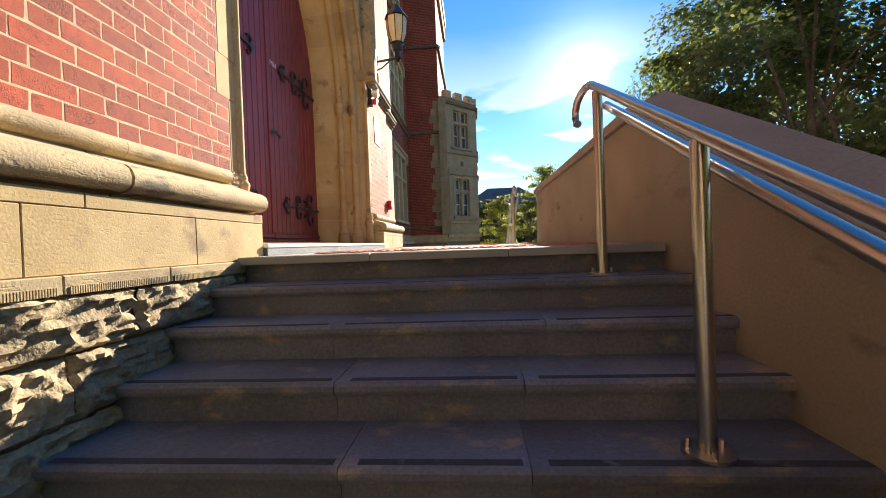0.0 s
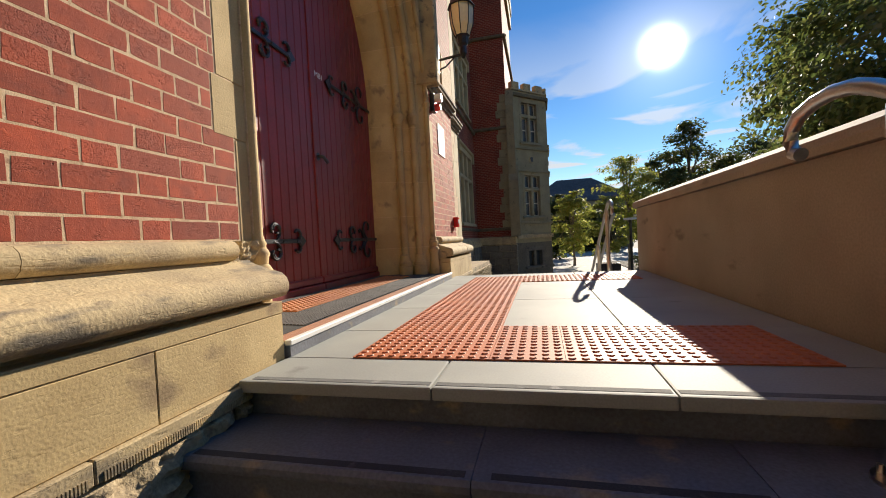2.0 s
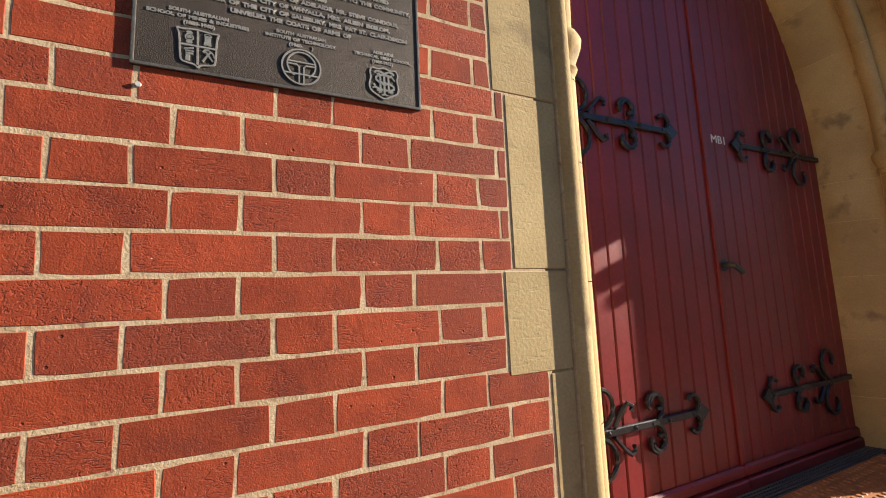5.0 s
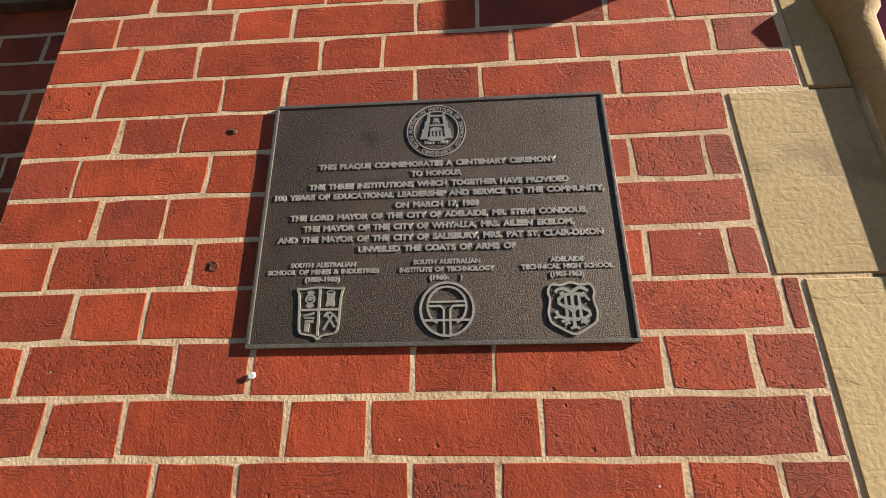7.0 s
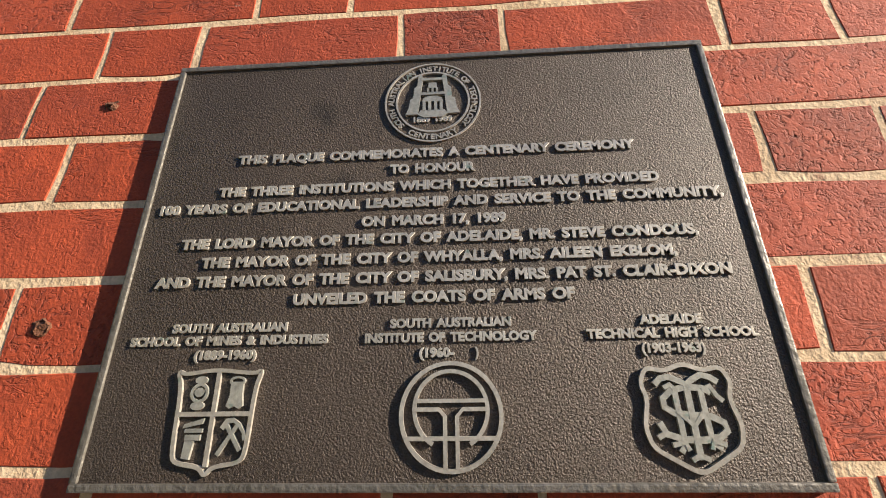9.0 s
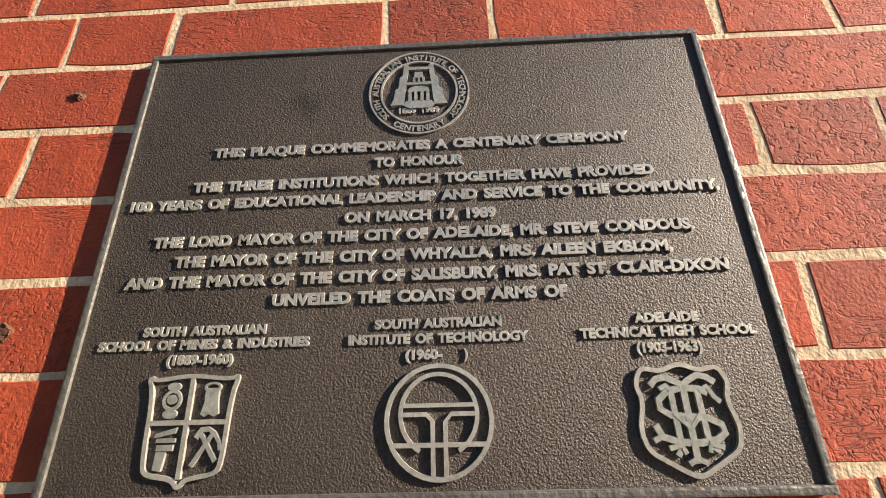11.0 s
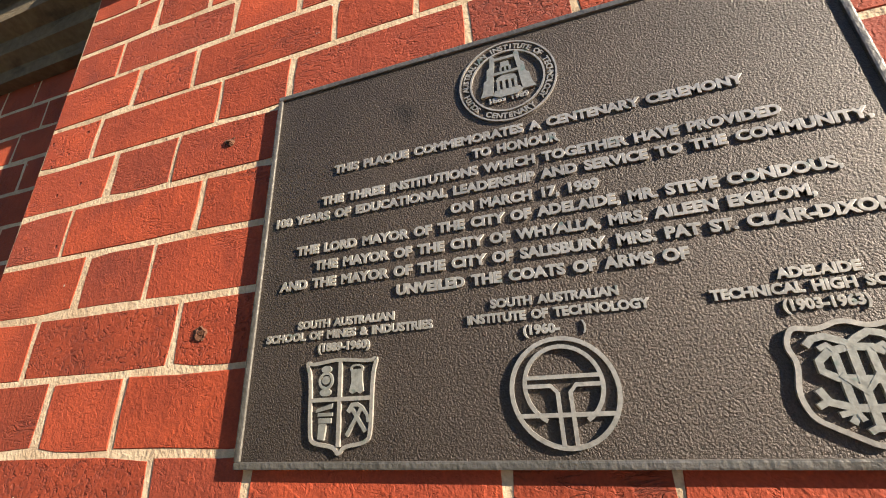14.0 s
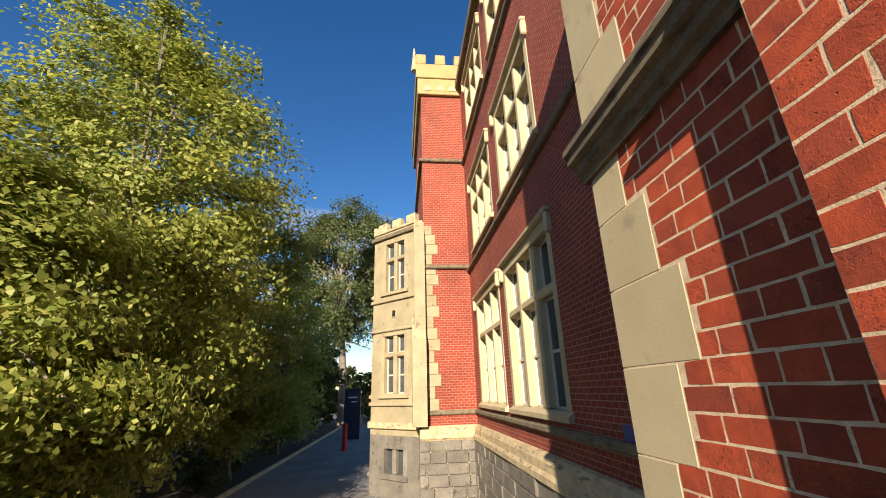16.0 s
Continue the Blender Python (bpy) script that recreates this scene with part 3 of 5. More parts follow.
# cornice over the piers
GRIME = mat("grimy_sandstone", (0.19, 0.145, 0.085), (0.12, 0.092, 0.056), 0.92, 0, 5, 80, 0.5, 0.2, 0.08, (0.055, 0.045, 0.032), 0.06, 0.004, streak=0.6, stretch=(1, 0.5, 2))
CORNICE = [(0.0, 0.0), (0.025, 0.0), (0.03, 0.03), (0.055, 0.045), (0.06, 0.08), (0.09, 0.095), (0.095, 0.13), (0.11, 0.14), (0.11, 0.17), (0.0, 0.26)]
for side in (0, 1):
    s = (lambda y: y) if side == 0 else mirror_y
    c = thing("cornice_near" if side == 0 else "cornice_far", "moulded sandstone cornice over the pier", "cornice", kind="structure")
    bm = bmesh.new()
    prism(bm, [(WALL_A + u, 2.42 + v) for u, v in CORNICE] + [(-1.9, 2.72), (-1.9, 2.42)], "y", *sorted((s(1.127), s(2.5))))
    part("moulding", bm, GRIME, c)
    bm = bmesh.new()
    prism(bm, [(WALL_B + u, 2.42 + v) for u, v in CORNICE] + [(-1.9, 2.72), (-1.9, 2.42)], "y", *sorted((s(0.09), s(1.127))))
    part("moulding", bm, GRIME, c)

# ---- the archway ----
SPRING, ARCH_C = 2.0, 3.075


def arch_path(inset, z0, n=14):
    """Points (y, z) round the opening at that inset from its outer edge, from the near foot to the far one."""
    r = 5.90 - inset - ARCH_C
    top = math.acos((MID - ARCH_C) / r)
    right = [(ARCH_C + r * math.cos(top * i / n), SPRING + r * math.sin(top * i / n)) for i in range(n + 1)]
    right = [(5.90 - inset, z0)] + right
    left = [(mirror_y(y), z) for y, z in right]
    return left + right[::-1][1:]


JAMB_JOINTS = (0.10, 0.42, 0.80, 1.22, 1.60, 1.88)


def moulded_stones(profile, parent, n=14):
    """The arch's moulding cut into jamb stones and voussoirs, each a part of its own."""
    def path(d):
        arc = arch_path(d, 0.0, n)
        k = len(arc)
        left, right = arc[1:k // 2 + 1], arc[k // 2:k - 1]
        foot = [(arc[0][0], z) for z in JAMB_JOINTS]
        return foot + left + right[1:] + [(arc[-1][0], z) for z in JAMB_JOINTS[::-1]]
    lines = [path(d) for d, x in profile]
    total = len(lines[0])
    m = len(JAMB_JOINTS)
    cuts = list(range(m)) + list(range(m + 2, total - m - 1, 2)) + list(range(total - m, total))
    for a, b in zip(cuts, cuts[1:]):
        bm = bmesh.new()
        rows = []
        for (d, x), line in zip(profile, lines):
            seg = [Vector(q) for q in line[a:b + 1]]
            seg[0] = seg[0] + (seg[1] - seg[0]).normalized() * 0.0016
            seg[-1] = seg[-1] + (seg[-2] - seg[-1]).normalized() * 0.0016
            rows.append([bm.verts.new((x, q.x, q.y)) for q in seg])
        for r0, r1 in zip(rows, rows[1:]):
            for k in range(len(r0) - 1):
                bm.faces.new((r0[k], r0[k + 1], r1[k + 1], r1[k]))
        part("arch_stone", bm, SAND, parent, smooth=True)
    bm = bmesh.new()
    rows = [[bm.verts.new((x - 0.004, y, z)) for y, z in path(d - 0.004)] for d, x in profile]
    for r0, r1 in zip(rows, rows[1:]):
        for k in range(len(r0) - 1):
            bm.faces.new((r0[k], r0[k + 1], r1[k + 1], r1[k]))
    part("arch_bedding", bm, MORTAR, parent)


arch = thing("archway", "moulded sandstone pointed archway round the entrance doors", "archway", kind="structure")
def roll(d, x, r, a0, a1, n=8):
    return [(d + r * math.cos(radians(a0 + (a1 - a0) * i / n)), x + r * math.sin(radians(a0 + (a1 - a0) * i / n))) for i in range(n + 1)]


moulded_stones([(-0.05, -1.62), (-0.05, -1.516), (0.018, -1.516)] + roll(0.052, -1.515, 0.031, 200, -60, 10) + [(0.085, -1.57), (0.10, -1.60), (0.135, -1.615)]
               + roll(0.19, -1.66, 0.045, 160, -70, 10) + [(0.215, -1.74), (0.235, -1.775)] + roll(0.28, -1.82, 0.045, 160, -70, 10) + [(0.305, -1.89), (0.34, -1.93), (0.415, -2.06), (0.43, -2.10), (0.43, -2.3)], arch)
bm = bmesh.new()
out = [(2.46, PORCH_TOP), (2.46, 2.43)] + [(y, z) for y, z in arch_path(-0.05, 2.43) if z > 2.43] + [(mirror_y(2.46), 2.43), (mirror_y(2.46), PORCH_TOP)]
prism(bm, out, "x", -1.9, -1.515)
part("spandrel", bm, SAND, arch)

# pilasters beside the arch, above the cornice
for s in ((lambda y: y), mirror_y):
    part("pilaster", boxes((-1.6, -1.33, *sorted((s(2.50), s(2.66))), 2.42, 5.6), bevel=0.015), SAND_WORN, arch)

# ---- doors ----
DOOR_X, DOOR_Y0 = -2.14, 2.94
door_w = MID - DOOR_Y0
for side, name in ((0, "door_1"), (1, "door_2")):
    s = (lambda y: y) if side == 0 else mirror_y
    d = thing(name, "closed maroon boarded door leaf with black iron strap hinges", "door", kind="structure")
    n = 12
    for i in range(n):
        a, b = DOOR_Y0 + i * door_w / n, DOOR_Y0 + (i + 1) * door_w / n
        yy = mirror_y((a + b) / 2)
        top = SPRING + math.sqrt(max(0.01, 2.42 ** 2 - (yy - ARCH_C) ** 2))
        part("board", boxes((DOOR_X - 0.05, DOOR_X, *sorted((s(a + 0.0015), s(b - 0.0015))), 0.14, top + 0.12), bevel=0.007), DOOR_RED, d)
    part("backing", boxes((DOOR_X - 0.06, DOOR_X - 0.02, *sorted((s(DOOR_Y0 + 0.01), s(MID - 0.001))), 0.14, 3.6)), DOOR_RED, d)
    part("bottom_rail", boxes((DOOR_X - 0.01, DOOR_X + 0.035, *sorted((s(DOOR_Y0 - 0.02), s(MID - 0.002))), 0.085, 0.155), bevel=0.008), DOOR_RED, d)
    part("weather_board", boxes((DOOR_X - 0.01, DOOR_X + 0.02, *sorted((s(DOOR_Y0 - 0.02), s(MID - 0.002))), 0.158, 0.22), bevel=0.012), DOOR_RED, d)

# ---- threshold ----
th = thing("threshold", "raised doorway threshold with dark mat and white metal edge", "threshold", kind="structure")
part("slab", boxes((-2.3, -1.338, 2.48, mirror_y(2.48), -0.03, 0.066)), STEP, th)
part("edge_trim", boxes((-1.336, -1.300, 2.487, 5.90, 0.052, 0.076), bevel=0.003), WHITE, th, "white metal edge strip")
part("riser", boxes((-1.335, -1.306, 2.488, 5.898, 0.001, 0.05)), STEP, th)

# ---- parapet ----
KINK, FAR_END, PITCH = 2.62, 6.5, RISE / GOING                   # where the coping turns down along the steps
par = thing("parapet", "stone parapet wall with sloped coping that turns down beside the steps", "parapet", kind="structure")
bm = bmesh.new()
prism(bm, [(-1.2, GROUND_Z), (-1.2, 0.76 - PITCH * (KINK + 1.2)), (KINK, 0.76), (FAR_END, 0.76), (FAR_END, GROUND_Z)], "x", 1.0, 1.42)
part("wall", bm, PARAPET, par)
COPING = [(0.97, 0.765), (0.965, 0.80), (0.97, 0.835), (1.21, 0.93), (1.45, 0.835), (1.455, 0.80), (1.45, 0.765)]
joints = np.linspace(KINK, FAR_END + 0.05, 5)
for a, b in zip(joints, joints[1:]):
    bm = bmesh.new()
    prism(bm, COPING, "y", a + (0.0015 if a > KINK else 0), b - 0.0015)
    part("coping", bm, PARAPET, par)
runs = np.linspace(-1.25, KINK, 4)
for a, b in zip(runs, runs[1:]):
    bm = bmesh.new()
    prism(bm, COPING, "y", a, b - 0.0015)
    for v in bm.verts:
        v.co.z -= PITCH * (KINK - v.co.y)
    part("coping", bm, PARAPET, par)


# ---- the plaque's relief ----
def text_mesh(body, height, depth, bold=0.0, bevel=0.0):
    cu = bpy.data.curves.new("lettering", "FONT")
    cu.body, cu.size, cu.extrude, cu.offset, cu.bevel_depth = body, height / 0.7, depth / 2, bold, bevel
    cu.resolution_u, cu.space_word = 3, 1.6
    ob = bpy.data.objects.new("lettering", cu)
    scene.collection.objects.link(ob)
    bpy.context.view_layer.update()
    me = bpy.data.meshes.new_from_object(ob.evaluated_get(bpy.context.evaluated_depsgraph_get()))
    bpy.data.objects.remove(ob)
    return me


FACING = Matrix(((0, 0, 1, 0), (1, 0, 0, 0), (0, 1, 0, 0), (0, 0, 0, 1)))   # local x along +y, local y up, local z out of the wall


def lettering(parent, body, y0, y1, z, x, height, material, depth=0.004, bold=0.0, name="lettering"):
    """A raised line of letters from y0 to y1 on a wall that looks along +x."""
    me = text_mesh(body, height, depth, bold, depth * 0.12)
    xs = [v.co.x for v in me.vertices]
    ys = [v.co.y for v in me.vertices]
    lo, hi = min(xs), max(xs)
    me.transform(Matrix.Diagonal(((y1 - y0) / (hi - lo), 1, 1, 1)) @ Matrix.Translation((-lo, 0, depth / 2)))
    me.transform(Matrix.Translation((x, y0, z)) @ FACING)
    me.materials.clear()
    me.materials.append(material)
    ob = new(name, me)
    ob.parent = parent
    return ob


PX = WALL_A + 0.006                       # the plaque's field
py0, py1, pz0, pz1 = 1.5859, 2.1322, 1.6282, 2.0304
plq = thing("plaque", "dark bronze commemorative plaque with raised lettering on brick", "plaque", (0, -0.0368, -0.0330))
plq.scale = (1, 1.0195, 1.0195)
part("plate", boxes((WALL_A - 0.006, PX, py0, py1, pz0, pz1), bevel=0.0015), BRONZE, plq)
for d in ((py0, py1, pz0, pz0 + 0.006), (py0, py1, pz1 - 0.006, pz1), (py0, py0 + 0.006, pz0 + 0.006, pz1 - 0.006), (py1 - 0.006, py1, pz0 + 0.006, pz1 - 0.006)):
    part("rim", boxes((PX - 0.002, PX + 0.0024, *d), bevel=0.0016, seg=2), BRONZE_RIM, plq)
for body, a, b, z in (
        ("THIS PLAQUE COMMEMORATES A CENTENARY CEREMONY", 1.669, 2.046, 1.906),
        ("TO HONOUR", 1.818, 1.898, 1.889),
        ("THE THREE INSTITUTIONS WHICH TOGETHER HAVE PROVIDED", 1.656, 2.061, 1.871),
        ("100 YEARS OF EDUCATIONAL LEADERSHIP AND SERVICE TO THE COMMUNITY,", 1.603, 2.112, 1.854),
        ("ON MARCH 17, 1989", 1.794, 1.923, 1.836),
        ("THE LORD MAYOR OF THE CITY OF ADELAIDE, MR. STEVE CONDOUS,", 1.631, 2.083, 1.819),
        ("THE MAYOR OF THE CITY OF WHYALLA, MRS. AILEEN EKBLOM,", 1.653, 2.062, 1.801),
        ("AND THE MAYOR OF THE CITY OF SALISBURY, MRS. PAT ST. CLAIR-DIXON", 1.615, 2.102, 1.7835),
        ("UNVEILED THE COATS OF ARMS OF", 1.740, 1.974, 1.766)):
    lettering(plq, body, a, b, z, PX, 0.0088, BRONZE_LIT, 0.0016, 0.0005)
for body, a, b, z in (
        ("SOUTH AUSTRALIAN", 1.640, 1.738, 1.7445), ("SCHOOL OF MINES & INDUSTRIES", 1.606, 1.773, 1.734), ("(1889-1960)", 1.663, 1.715, 1.7225),
        ("SOUTH AUSTRALIAN", 1.823, 1.921, 1.745), ("INSTITUTE OF TECHNOLOGY", 1.803, 1.941, 1.7335), ("(1960-", 1.847, 1.875, 1.7215), (")", 1.891, 1.894, 1.7215),
        ("ADELAIDE", 2.021, 2.069, 1.744), ("TECHNICAL HIGH SCHOOL", 1.979, 2.109, 1.7335), ("(1903-1963)", 2.019, 2.067, 1.722)):
    lettering(plq, body, a, b, z, PX, 0.0068, BRONZE_LIT, 0.0013, 0.00038)


def relief(parent, name, shapes, h=0.004, material=None):
    """Raised shapes on the plaque, one part each: an outline of (y, z), or a strip from band()."""
    for i, o in enumerate(shapes):
        top = PX + h + 0.00003 * i
        bm = bmesh.new()
        if isinstance(o, list):
            prism(bm, o, "x", PX - 0.001, top)
        else:
            left, right, closed = o
            rows = [[bm.verts.new((x, *q)) for x, q in ((PX - 0.001, l), (top, l), (top, r), (PX - 0.001, r))] for l, r in zip(left, right)]
            k = len(rows)
            for m in range(k if closed else k - 1):
                a, c = rows[m], rows[(m + 1) % k]
                for e in range(3):
                    bm.faces.new((a[e], a[e + 1], c[e + 1], c[e]))
            if not closed:
                bm.faces.new(rows[0])
                bm.faces.new(rows[-1][::-1])
        part(name, bm, material or BRONZE_LIT, parent)


def band(pts, w, closed=False):
    """A strip along a line of (y, z), w wide."""
    k = len(pts)
    left, right = [], []
    for i in range(k):
        a = Vector(pts[(i - 1) % k] if closed else pts[max(i - 1, 0)])
        b = Vector(pts[(i + 1) % k] if closed else pts[min(i + 1, k - 1)])
        d = (b - a).normalized()
        n = Vector((-d.y, d.x)) * w / 2
        left.append(tuple(Vector(pts[i]) + n))
        right.append(tuple(Vector(pts[i]) - n))
    return [(left, right, closed)]


def rounded(pts, n=2):
    """The closed outline with its corners cut twice."""
    for _ in range(n):
        pts = [q for a, c in zip(pts, pts[1:] + pts[:1]) for q in ((0.8 * a[0] + 0.2 * c[0], 0.8 * a[1] + 0.2 * c[1]), (0.2 * a[0] + 0.8 * c[0], 0.2 * a[1] + 0.8 * c[1]))]
    return pts


def ring_pts(cy, cz, r, a0=0, a1=360, n=40, rz=None):
    return [(cy + r * math.cos(radians(a0 + (a1 - a0) * i / n)), cz + (rz or r) * math.sin(radians(a0 + (a1 - a0) * i / n))) for i in range(n + (a1 - a0 < 360))]


# seal with a stepped tower
SC = (1.8585, 1.970)
relief(plq, "seal_ring", band(ring_pts(*SC, 0.0475), 0.0016, True) + band(ring_pts(*SC, 0.0362), 0.0018, True), 0.0018)
PATINA = mat("green_grey_patina", (0.38, 0.365, 0.315), (0.29, 0.285, 0.25), 0.45, 0.35, 40, 300, 0.3, 0.2, 0, (0.19, 0.25, 0.215), 0.0, 0.001)
LEG = [(-0.027, -0.016), (-0.0145, -0.016), (-0.013, -0.002), (-0.0115, 0.014), (-0.0095, 0.030), (-0.0115, 0.033), (-0.0145, 0.031), (-0.0155, 0.019), (-0.0185, 0.016), (-0.0195, 0.004), (-0.0225, 0.002), (-0.024, -0.009)]
TOWER = [LEG, [(-u, v) for u, v in LEG[::-1]],
         [(-0.015, -0.0165), (-0.009, -0.020), (0.009, -0.020), (0.015, -0.0165), (0.012, -0.0115), (-0.012, -0.0115)],
         [(-0.0105, -0.001), (0.0105, -0.001), (0.009, 0.0035), (0.004, 0.0055), (-0.004, 0.0055), (-0.009, 0.0035)],
         [(-0.0145, 0.0075), (0.0145, 0.0075), (0.0135, 0.0105), (-0.0135, 0.0105)],
         [(-0.0045, 0.0155), (0.0045, 0.0155), (0.004, 0.0225), (-0.004, 0.0225)],
         [(-0.0125, 0.0255), (0.0125, 0.0255), (0.012, 0.0285), (-0.012, 0.0285)]]
TOWER += [[(u - 0.0015, -0.012), (u + 0.0015, -0.012), (u + 0.0014, -0.0005), (u - 0.0014, -0.0005)] for u in (-0.0085, -0.003, 0.003, 0.0085)]
TOWER += [[(u - 0.0012, 0.010), (u + 0.0012, 0.010), (u + 0.001, 0.016), (u - 0.001, 0.016)] for u in (-0.0045, 0.0, 0.0045)]
relief(plq, "seal_tower", [[(SC[0] + u, SC[1] + v) for u, v in o] for o in TOWER], 0.0025, PATINA)
lettering(plq, "1889 1989", SC[0] - 0.019, SC[0] + 0.019, SC[1] - 0.0245, PX, 0.006, BRONZE_LIT, 0.0014, 0.0002)


def ring_text(body, a0, a1, r, flip=False):
    for i, ch in enumerate(body):
        if ch == " ":
            continue
        a = a0 + (a1 - a0) * i / (len(body) - 1)
        me = text_mesh(ch, 0.0058, 0.0014, 0.0002)
        xs = [v.co.x for v in me.vertices]
        me.transform(Matrix.Translation((-(min(xs) + max(xs)) / 2, -0.0029, 0.0007)))
        turn = Matrix.Rotation(radians(a - 90 if not flip else a + 90), 4, "Z")
        me.transform(Matrix.Translation((PX, SC[0] + r * math.cos(radians(a)), SC[1] + r * math.sin(radians(a)))) @ FACING @ turn)
        me.materials.clear()
        me.materials.append(BRONZE_LIT)
        ob = new("letter", me)
        ob.parent = plq


ring_text("SOUTH AUSTRALIAN INSTITUTE OF TECHNOLOGY", 222, -42, 0.0418)
ring_text("CENTENARY", 240, 300, 0.0418, True)

# quartered shield
crest = [(1.6535, 1.714), (1.660, 1.711), (1.685, 1.7145), (1.7165, 1.711), (1.7225, 1.714), (1.7185, 1.700), (1.7175, 1.652), (1.712, 1.6475), (1.694, 1.645), (1.689, 1.639), (1.684, 1.645), (1.666, 1.6475), (1.661, 1.652), (1.6585, 1.700)]
relief(plq, "shield_outline", band(rounded(crest), 0.003, True) + band([(1.6875, 1.7125), (1.6885, 1.645)], 0.0034) + band([(1.6595, 1.6815), (1.7175, 1.6815)], 0.0034), 0.0024)
relief(plq, "shield_device", band(ring_pts(1.674, 1.697, 0.0062, n=18), 0.0022, True) + [ring_pts(1.674, 1.7065, 0.005, n=12, rz=0.003), ring_pts(1.674, 1.6875, 0.0055, n=12, rz=0.0032), ring_pts(1.674, 1.6975, 0.004, n=10, rz=0.0035)]
       + band(ring_pts(1.7035, 1.7055, 0.0055, n=14, rz=0.003), 0.0016, True) + [[(1.697, 1.687), (1.700, 1.6852), (1.7035, 1.687), (1.707, 1.6852), (1.7105, 1.687), (1.709, 1.695), (1.7085, 1.705), (1.6985, 1.705), (1.699, 1.695)]]
       + [[(1.666, 1.6715), (1.681, 1.6745), (1.682, 1.6785), (1.667, 1.6745)], [(1.669, 1.663), (1.681, 1.663), (1.681, 1.667), (1.669, 1.667)], [(1.668, 1.6685), (1.682, 1.6685), (1.682, 1.6712), (1.668, 1.6712)],
          [(1.669, 1.651), (1.675, 1.650), (1.6765, 1.6625), (1.6695, 1.6625)]]
       + band([(1.696, 1.653), (1.709, 1.674)], 0.0030) + band([(1.713, 1.656), (1.700, 1.674)], 0.0030) + band([(1.697, 1.671), (1.7005, 1.6765), (1.705, 1.6768)], 0.0038)
       + band([(1.7045, 1.6775), (1.710, 1.674), (1.7145, 1.668), (1.7155, 1.663)], 0.0024), 0.0022, PATINA)
# round emblem
EC = (1.8715, 1.679)
relief(plq, "emblem_ring", band(ring_pts(*EC, 0.0375), 0.0032, True) + band(ring_pts(EC[0], EC[1] + 0.004, 0.0275, -60, 240), 0.003)
       + band([(EC[0] - 0.027, EC[1] + 0.010), (EC[0] + 0.027, EC[1] + 0.010)], 0.0028) + band([(EC[0] - 0.028, EC[1] + 0.004), (EC[0] - 0.009, EC[1] + 0.004), (EC[0] - 0.0045, EC[1] - 0.001), (EC[0] - 0.0045, EC[1] - 0.036)], 0.003)
       + band([(EC[0] + 0.028, EC[1] + 0.004), (EC[0] + 0.009, EC[1] + 0.004), (EC[0] + 0.0045, EC[1] - 0.001), (EC[0] + 0.0045, EC[1] - 0.036)], 0.003) + band([(EC[0] - 0.035, EC[1] - 0.016), (EC[0] + 0.035, EC[1] - 0.016)], 0.003), 0.0024)
# monogram shield
sh = [(2.013, 1.700), (2.0185, 1.711), (2.032, 1.708), (2.046, 1.7135), (2.060, 1.708), (2.073, 1.711), (2.0785, 1.700), (2.0745, 1.688), (2.0795, 1.670), (2.076, 1.656), (2.062, 1.648), (2.0455, 1.639), (2.029, 1.648), (2.015, 1.656), (2.0115, 1.670), (2.0165, 1.688)]
relief(plq, "shield_outline", band(rounded(sh), 0.0032, True), 0.0024)
MC, MU, MV = (2.0455, 1.6775), 0.0272, 0.0300


def mono(*pts):
    """A line of the monogram, in halves of its width and height."""
    return [(MC[0] + MU * u, MC[1] + MV * v) for u, v in pts]


relief(plq, "monogram", band(mono((0.62, 0.50), (0.42, 0.60), (0.0, 0.64), (-0.42, 0.56), (-0.66, 0.38), (-0.66, 0.18), (-0.42, 0.04), (0.0, 0.0), (0.50, -0.04), (0.80, -0.18), (0.84, -0.36), (0.62, -0.50), (0.2, -0.56), (-0.30, -0.54), (-0.72, -0.42), (-0.86, -0.16)), 0.0046)
       + band(mono((-0.32, 0.62), (-0.30, -0.66), (-0.44, -0.82)), 0.0042) + band(mono((0.36, 0.62), (0.40, -0.62), (0.62, -0.74)), 0.0042) + band(mono((0.02, 0.74), (0.02, -0.98)), 0.0046)
       + band(mono((-0.82, 0.70), (-0.66, 0.84), (-0.42, 0.88), (-0.16, 0.78), (0.02, 0.70), (0.18, 0.80), (0.44, 0.92), (0.68, 0.86), (0.86, 0.74)), 0.0044) + band(mono((-0.60, 0.62), (-0.42, 0.70), (-0.30, 0.58)), 0.0034)
       + band(mono((0.40, 0.56), (0.62, 0.66), (0.76, 0.42), (0.90, 0.30)), 0.0034) + band(mono((-0.34, 0.10), (0.02, -0.26), (0.38, 0.10)), 0.0036) + band(mono((-0.96, -0.50), (-0.74, -0.40)), 0.0036)
       + band(mono((-0.20, -0.98), (0.02, -0.88), (0.26, -0.98)), 0.0036) + band(mono((-0.62, -0.66), (-0.30, -0.60), (-0.22, -0.78)), 0.0034) + band(mono((0.36, -0.76), (0.42, -0.58), (0.74, -0.66)), 0.0034), 0.0024, PATINA)

# ---- ironwork on the doors ----
def c_scroll(cy, cz, r, a0, a1, curl=0.35, n=22):
    """A spiral bar in the door's plane."""
    pts = []
    for i in range(n + 1):
        f = i / n
        rr = r * (1 - (1 - curl) * f)
        a = radians(a0 + (a1 - a0) * f)
        pts.append((DOOR_X + 0.015, cy + rr * math.cos(a), cz + rr * math.sin(a)))
    return pts


